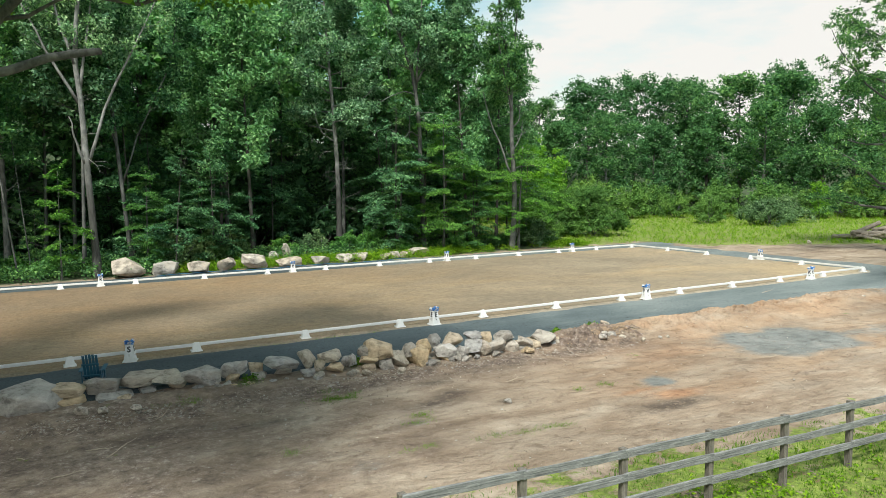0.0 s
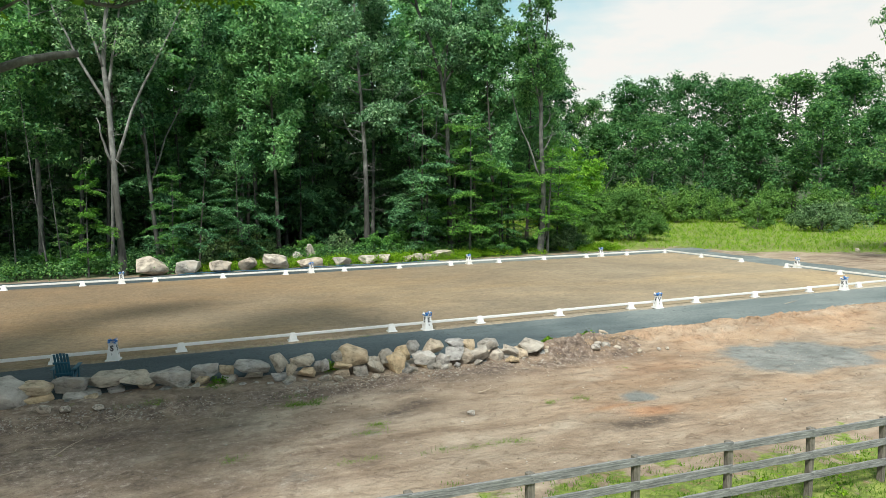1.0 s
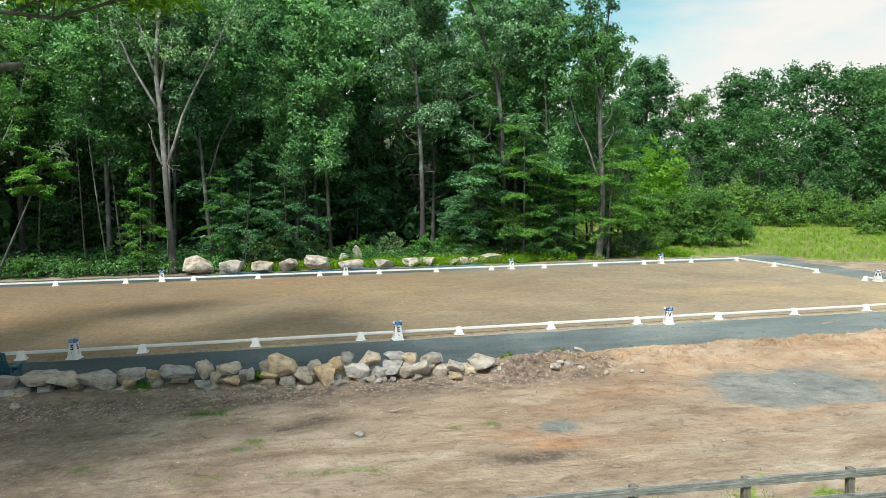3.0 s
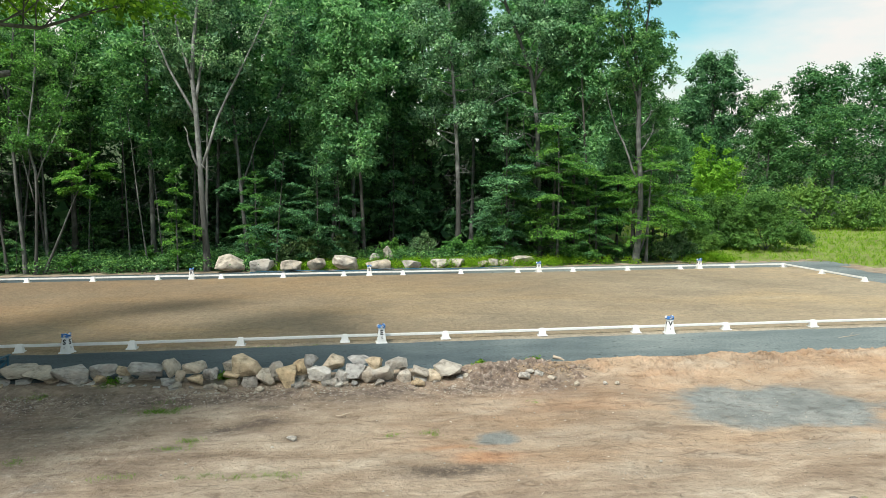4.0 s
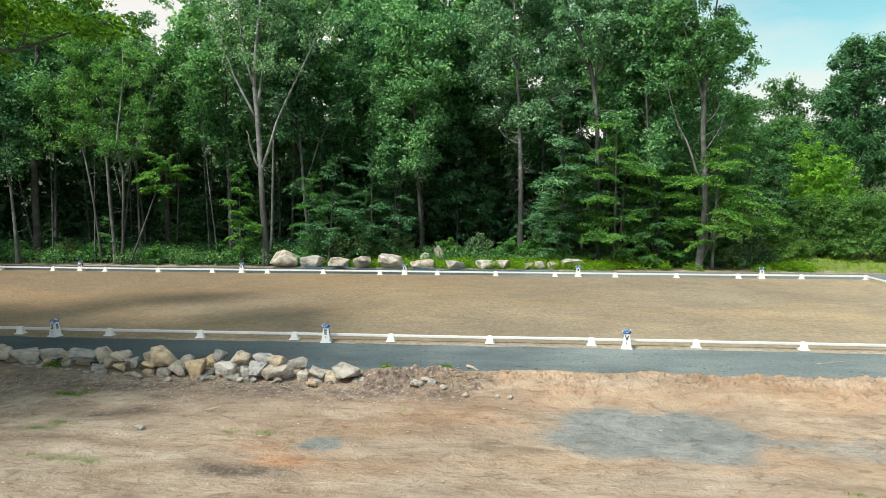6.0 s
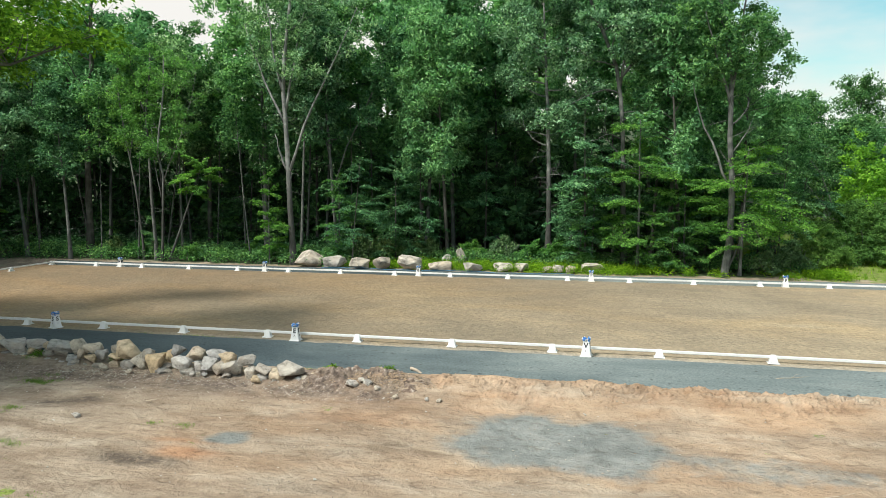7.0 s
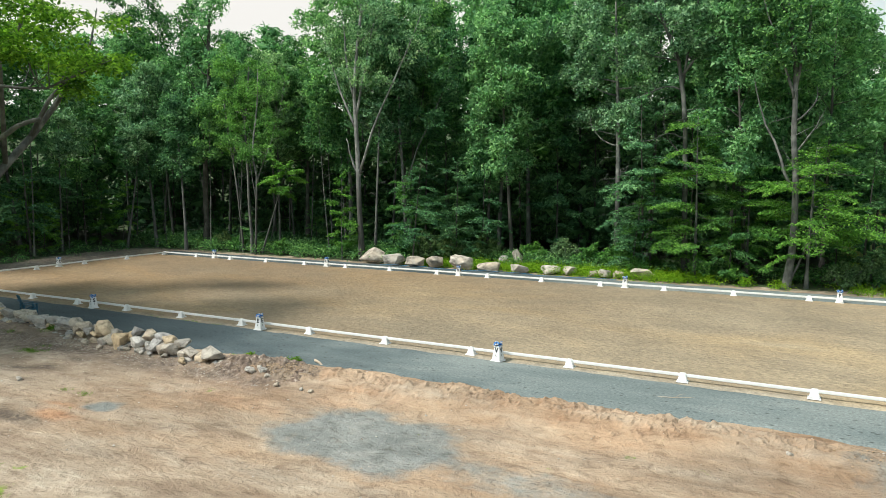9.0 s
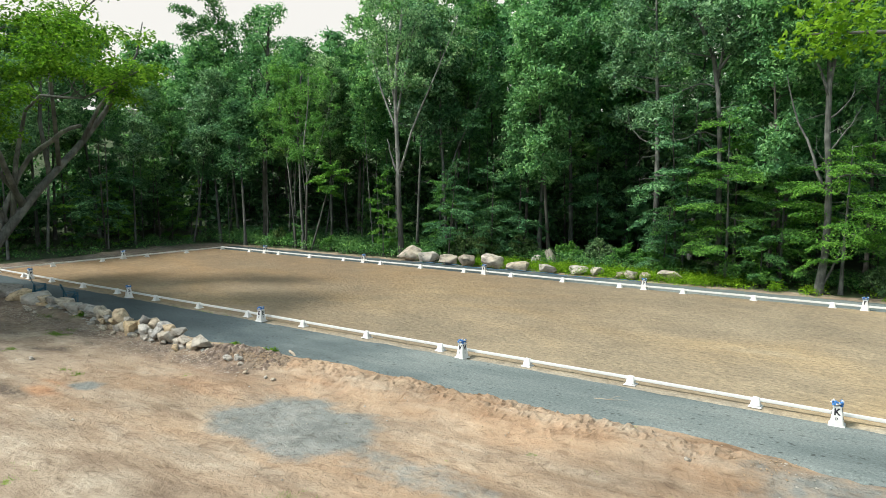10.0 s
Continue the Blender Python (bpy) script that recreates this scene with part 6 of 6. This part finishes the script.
    return tagged(ob, "old oak with long rising limbs over the stone wall", "tree")


plant(yard_oak(), -17.4, -6.6)


def side_maple():
    r = np.random.default_rng(91)
    paths = [[(0, 0, -0.4, 0.5), (0, 0, 0, 0.42), (-0.1, 0.1, 3, 0.34), (-0.1, 0.1, 7, 0.26), (0.1, 0, 11, 0.16), (0.2, 0.1, 15, 0.05)]]
    clumps = []
    for i in range(18):
        az = i * 2.4
        z = 5.0 + 9.0 * i / 18
        b = limb(r, (0, 0, z), heading(az, 0.35), 5.5 * r.uniform(0.7, 1.0), 0.10, 5, 0.1, 0.04)
        paths.append(b)
        q = np.array(b)
        clumps += [(*(q[k, :3] + r.normal(0, 0.3, 3)), r.uniform(0.8, 1.3)) for k in (3, 4, 5)]
    for dy, dz in ((0.0, 0.0), (1.3, 1.0), (-0.6, 0.9)):
        b = [(0, 0, 6.4 + dz, 0.13), (-3.0, -0.4 + dy * 0.4, 7.8 + dz, 0.10), (-6.2, -0.9 + dy * 0.8, 9.2 + dz, 0.07), (-8.4, -1.2 + dy, 9.7 + dz * 0.9, 0.045), (-9.9, -1.3 + dy, 9.8 + dz * 0.8, 0.015)]
        paths.append(b)
        for k in range(13):
            f = 0.42 + 0.58 * k / 12
            x = -9.9 * f
            clumps.append((x, -1.3 * f + dy * f + r.normal(0, 0.4), 6.8 + 2.75 * min(1, f * 1.1) + dz * 0.85 - 0.05 + r.normal(0, 0.22), r.uniform(0.45, 0.68)))
    ob = new("maple_tree")
    part("trunk", tubes("trunk", paths, bark_grey, 7), ob)
    cs = np.concatenate([np.array([x, y, z]) + np.clip(r.normal(size=(max(8, int((190 if rad < 0.7 else 70) * rad * rad)), 3)), -1.5, 1.5) * rad * np.array([0.6, 0.6, 0.35]) for x, y, z, rad in clumps])
    part("crown", quads_mesh("crown", lobed(r, cs, unit(r.normal(size=cs.shape) * 0.5 + np.array([-0.35, -0.45, 0.7])), 0.135), leaf_weed), ob)
    return tagged(ob, "maple with bright green leaves and a long low branch", "tree")


# two trees added to shade yard and track; the first stays out of view
plant(make_tree(82, 19.5, 0.34, 10.8, 8.0, bark_grey, leaf_oak, 8000, 0.40, (0.5, 0.5), branches=26, clump=1.6, flat=0.4, label="unseen broad tree added to shade the yard"), -18.6, -15.4)
plant(make_tree(83, 19.0, 0.34, 9.0, 7.0, bark_grey, leaf_oak, 14500, 0.30, (0.3, 0.5), branches=26, clump=1.4, flat=0.4, label="broad tree added for its shade beside the track"), -26.0, -8.5)
plant(side_maple(), 34.1, -6.5)

# ---------------------------------------------------------------- undergrowth, grass and clutter


def blades(name, pts, height, width, material, label, per=5, seed=0, lean=0.35):
    """Grass: tufts of narrow bent blades at the points (x, y)."""
    r = np.random.default_rng(seed)
    p = np.repeat(np.array(pts), per, axis=0)
    n = len(p)
    base = np.empty((n, 3))
    base[:, :2] = p + r.normal(0, 0.07, (n, 2))
    base[:, 2] = ground_height(base[:, 0], base[:, 1]) - 0.02
    h = height * r.uniform(0.5, 1.25, n)[:, None]
    az = r.uniform(0, 6.283, n)
    side = np.stack([np.cos(az), np.sin(az), np.zeros(n)], -1) * width * r.uniform(0.6, 1.3, n)[:, None]
    tip = base + np.concatenate([r.normal(0, lean, (n, 2)) * h, h], 1)
    q = np.stack([base - side * 0.5, base + side * 0.5, tip + side * 0.12, tip - side * 0.12], 1)
    return tagged(new(name, quads_mesh(name, q, material)), label, "grass", kind="stuff")


gr = np.random.default_rng(17)


def cloud_of(n, x0, x1, y0, y1, keep):
    p = np.stack([gr.uniform(x0, x1, n), gr.uniform(y0, y1, n)], -1)
    nz = np.array([noise.noise(Vector((a * 0.7, b * 0.7, 2.2))) + 0.5 * noise.noise(Vector((a * 2.1, b * 2.1, 5.2))) for a, b in p])
    return p[keep(p[:, 0], p[:, 1], nz)]


blades("paddock_grass", cloud_of(6000, -12, 16, -21, -13.2, lambda x, y, n: (-14.6 - 0.10 * (x - 2) - y) * 0.55 + n > 0.62), 0.085, 0.016, leaf_grass, "short patchy grass beside the timber fence", 6, 1)
blades("yard_grass", np.concatenate([np.stack([gr.normal(cx, sx, k), gr.normal(cy, sy, k)], -1) for cx, cy, sx, sy, k in ((-7.05, -7.05, 0.40, 0.15, 62), (-7.2, -6.25, 0.25, 0.08, 10), (-5.6, -9.63, 0.18, 0.07, 16), (-5.95, -10.06, 0.18, 0.06, 10), (-9.4, -10.5, 0.12, 0.12, 14), (-7.14, -11.86, 0.15, 0.06, 10), (-6.55, -11.88, 0.15, 0.06, 9), (-4.9, -12.04, 0.3, 0.05, 9), (-3.9, -12.2, 0.25, 0.06, 16), (-3.37, -12.25, 0.15, 0.05, 8), (-2.97, -12.33, 0.15, 0.06, 12), (0.49, -9.95, 0.14, 0.06, 10), (-0.55, -9.9, 0.12, 0.06, 7), (14.6, -12.2, 0.4, 0.2, 12), (2.9, -4.5, 0.55, 0.12, 90), (-10.9, -5.55, 0.4, 0.12, 20), (4.6, -4.4, 0.2, 0.1, 15), (-5.6, -4.7, 0.15, 0.1, 20), (-9.1, -4.9, 0.2, 0.12, 40), (-5.0, -0.5, 0.5, 0.06, 26), (-7.3, -0.5, 0.3, 0.06, 8), (-3.0, -0.5, 0.25, 0.05, 14))]), 0.085, 0.009, leaf_grass, "small tufts of grass on bare earth", 16, 2, 0.7)
blades("meadow_grass", cloud_of(10000, 24, 100, 6, 70, lambda x, y, n: ((x > 35.5) & (y > 17.6 - 0.62 * (x - 40) + n * 1.5)) | ((x > 25) & (y > 24.6 + n))), 0.34, 0.05, leaf_meadow, "tall bright meadow grass", 5, 3, 0.5)


def weeds(name, pts, size, leaf_len, material, label, seed, per_m2=60.0, lift=0.0):
    r = np.random.default_rng(seed)
    cl = [(x, y, float(ground_height(np.array(x), np.array(y))) + size * 0.35 + lift, size * r.uniform(0.6, 1.3)) for x, y in pts]
    return tagged(new(name, quads_mesh(name, clump_leaves(r, cl, per_m2, leaf_len, 0.8, 0.6), material)), label, "undergrowth", kind="stuff")


weeds("undergrowth", cloud_of(900, -40, 27, 24.0, 30.5, lambda x, y, n: (n > -0.4) & ~((y < 24.8) & (x < -12) & (n < 0.1)) & ~((x > -7) & (y < 26.6))), 0.85, 0.19, leaf_edge, "mixed green weeds and ferns at the woodland edge", 5, 22.0, 0.25)
weeds("deep_undergrowth", cloud_of(420, -46, -4, 29.0, 38.0, lambda x, y, n: n > -0.35), 1.0, 0.24, leaf_forest, "dark green saplings and ferns on the forest floor", 15, 14.0, 0.3)
weeds("bright_undergrowth", cloud_of(1100, -7, 29, 23.9, 27.2, lambda x, y, n: n > -0.35 + 0.75 * smooth(14.5, 17.5, x) * smooth(27.5, 26.0, x)), 0.58, 0.12, leaf_weed, "sunlit yellow-green ferns at the woodland edge", 6, 42.0)
weeds("corner_undergrowth", cloud_of(300, -50, -36.5, -10, 27, lambda x, y, n: n > -0.3), 0.6, 0.18, leaf_edge, "low green plants under the trees", 7, 30.0)
weeds("paddock_weeds", cloud_of(420, -10, 14, -20.5, -16.6, lambda x, y, n: (n > -0.25) & (y < -16.2 - 0.05 * x + 0.8 * n)), 0.20, 0.085, leaf_weed, "leafy yellow-green weeds along the timber fence", 8, 160.0)


def pebbles():
    r = np.random.default_rng(23)
    vs, fs = [], []
    oct_f = ((0, 2, 4), (2, 1, 4), (1, 3, 4), (3, 0, 4), (2, 0, 5), (1, 2, 5), (3, 1, 5), (0, 3, 5))
    n = 2200
    for i in range(n):
        if i < 1100:
            x, y = r.uniform(-16, 6), -5.55 - abs(r.normal(0, 0.45))
        elif i < 1500:
            x, y = r.normal(4.2, 1.2), r.normal(-5.5, 0.45)
        elif i < 1800:
            x, y = r.uniform(-14, 26), r.uniform(-14, -5.2)
        else:
            x, y = r.uniform(6, 25), r.normal(-4.7, 0.45)
        s = 0.018 + 0.03 * r.random() ** 3
        z = float(ground_height(np.array(x), np.array(y))) + 0.01
        k = len(vs)
        for d in ((1, 0, 0), (-1, 0, 0), (0, 1, 0), (0, -1, 0), (0, 0, 0.7), (0, 0, -0.7)):
            vs.append((x + d[0] * s * r.uniform(0.6, 1.6), y + d[1] * s * r.uniform(0.6, 1.3), z + d[2] * s))
        fs += [tuple(k + j for j in f) for f in oct_f]
    return tagged(new("pebbles", mesh_from("pebbles", vs, fs, m_stone)), "scattered pale pebbles and wood chips on the earth", "pebbles", kind="stuff")


weeds("wall_weeds", np.concatenate([np.stack([gr.normal(cx, sx, k), gr.normal(cy, sy, k)], -1) for cx, cy, sx, sy, k in ((2.85, -4.5, 0.22, 0.09, 14), (-5.6, -4.6, 0.15, 0.08, 4), (-9.1, -4.75, 0.12, 0.06, 2), (4.6, -4.3, 0.2, 0.08, 5), (-1.0, -4.9, 0.3, 0.06, 6))]), 0.17, 0.10, leaf_grass, "bright green weeds among the stones of the wall", 9, 300.0, 0.06)
pebbles()


def stick(x, y, length, rot, radius=0.022, seed=0, label="bare grey stick lying on the earth", z=0.03):
    r = np.random.default_rng(seed + 300)
    b = limb(r, (0, 0, 0), (1, 0, 0.02), length, radius, 6, 0.16, 0.0, 0.35)
    q = np.array(b)
    paths = [b, limb(r, q[3, :3], (0.8, 0.7, 0.1), length * 0.35, radius * 0.6, 4, 0.2, 0.0, 0.3)]
    ob = new("stick", tubes("stick", paths, m_twig, 5))
    ob.matrix_basis = pose(x, y, float(ground_height(np.array(x), np.array(y))) + z, 0, 0, rot)
    return tagged(ob, label, "stick", "sticks on the earth")


stick(5.5, -4.0, 1.5, 6, 0.06, 1, "crooked pale grey branch at the edge of the track", 0.16)
heap = random.Random(44)
for i in range(16):
    stick(heap.gauss(4.0, 1.1), heap.gauss(-5.4, 0.35), heap.uniform(0.25, 0.7), heap.uniform(-60, 60), 0.011, 60 + i, "thin grey twig on the crumbled earth", 0.14)
for i in range(22):
    stick(heap.uniform(-15, 1), -5.6 - abs(heap.gauss(0, 0.5)), heap.uniform(0.2, 0.6), heap.uniform(-90, 90), 0.010, 90 + i, "thin grey twig on the bare earth", 0.03)
for i, (x, y, ln, rot) in enumerate(((-13.2, -8.6, 0.8, 25), (-14.3, -9.3, 0.7, 8), (-11.9, -6.4, 0.6, 35), (-9.8, -7.2, 0.9, -3), (-13.6, -7.9, 0.7, -10), (-5.2, -5.6, 1.0, -40), (-8.9, -8.55, 0.8, 8), (16.6, -11.0, 0.8, -15), (20.6, -10.2, 0.6, 20), (-2.0, -8.2, 0.6, -8), (17.6, -2.3, 1.3, -14), (-7.4, -9.45, 0.7, 14), (-15.0, -7.6, 0.8, -50))):
    stick(x, y, ln, rot, 0.016, 10 + i)


def log_pile():
    r = np.random.default_rng(33)
    for i in range(20):
        tier = i // 8
        x, y = 52.4 + r.uniform(0, 3.6) + 0.3 * tier, 15.0 - r.uniform(0, 2.6) - 0.2 * tier
        z, ln, rot, el, rad = 0.16 + 0.36 * tier + r.uniform(0, 0.06), r.uniform(2.0, 3.4), -38 + r.normal(0, 14), r.normal(0, 4), r.uniform(0.13, 0.24)
        if i == 19:
            x, y, z, ln, rot, el, rad = 54.9, 14.0, 1.0, 3.2, -35, -24, 0.26
        ln *= 0.78
        b = limb(r, (-ln / 2, 0, 0), (1, 0, 0), ln, rad, 6, 0.05, 0.0, 0.8)
        ob = new("log", tubes("log", [b], m_log, 9))
        ob.matrix_basis = pose(x, y, z, 0, el, rot)
        tagged(ob, "weathered grey log in a heap beside the meadow", "log", "heap of logs")


log_pile()


def clods():
    r = np.random.default_rng(29)
    vs, fs = [], []
    oct_f = ((0, 2, 4), (2, 1, 4), (1, 3, 4), (3, 0, 4), (2, 0, 5), (1, 2, 5), (3, 1, 5), (0, 3, 5))
    for i in range(3000):
        if i < 1700:
            x = r.uniform(6.5, 24)
            y = -4.2 + wav(x, 5.0, 0.25, 1.1) - abs(r.normal(0, 0.8))
            s = 0.008 + 0.03 * r.random() ** 5
        else:
            x, y = r.normal(4.3, 1.0), r.normal(-5.25, 0.40)
            s = 0.010 + 0.035 * r.random() ** 4
        z = float(ground_height(np.array(x), np.array(y))) + 0.08 * math.exp(-((y + 5.0) / 0.75) ** 2) + 0.18 * math.exp(-((x - 4.2) / 2.0) ** 2 - ((y + 5.3) / 0.8) ** 2) + 0.004
        k = len(vs)
        for d in ((1, 0, 0), (-1, 0, 0), (0, 1, 0), (0, -1, 0), (0, 0, 0.7), (0, 0, -0.7)):
            vs.append((x + d[0] * s * r.uniform(0.7, 1.5), y + d[1] * s * r.uniform(0.7, 1.3), z + d[2] * s))
        fs += [tuple(k + j for j in f) for f in oct_f]
    return tagged(new("soil_clods", mesh_from("soil_clods", vs, fs, m_clod)), "crumbled tan clods along the edge of the track", "soil", kind="stuff")


clods()


def chips():
    """Bark, twig ends and dead leaves strewn over the bare earth."""
    r = np.random.default_rng(61)
    n = 6000
    x = np.concatenate([r.uniform(-16, 3, 3600), r.uniform(-16, 24, 1200), r.normal(4.2, 1.2, 1200)])
    y = np.concatenate([-5.5 - np.abs(r.normal(0, 1.0, 3600)), r.uniform(-15, -5, 1200), r.normal(-5.4, 0.5, 1200)])
    z = ground_height(x, y) + 0.035 + 0.18 * np.exp(-((x - 4.2) / 2.0) ** 2 - ((y + 5.3) / 0.8) ** 2)
    c = np.stack([x, y, z], -1)
    q = leaf_quads(r, c, unit(np.array([0, 0, 1.0]) + r.normal(size=(n, 3)) * 0.35), 0.075, 0.32)
    return tagged(new("bark_chips", quads_mesh("bark_chips", q, m_chip)), "bark chips, twig ends and dead leaves strewn on the earth", "debris", kind="stuff")


chips()

hose = tubes("hose", [[(x, 22.75 + 0.25 * math.sin(x * 0.8) + 0.12 * math.sin(x * 2.3), 0.06, 0.022) for x in np.arange(-8.5, 10.6, 0.3)]], m_hose, 6)
tagged(new("hose", hose), "blue hose lying along the foot of the boulders", "hose")
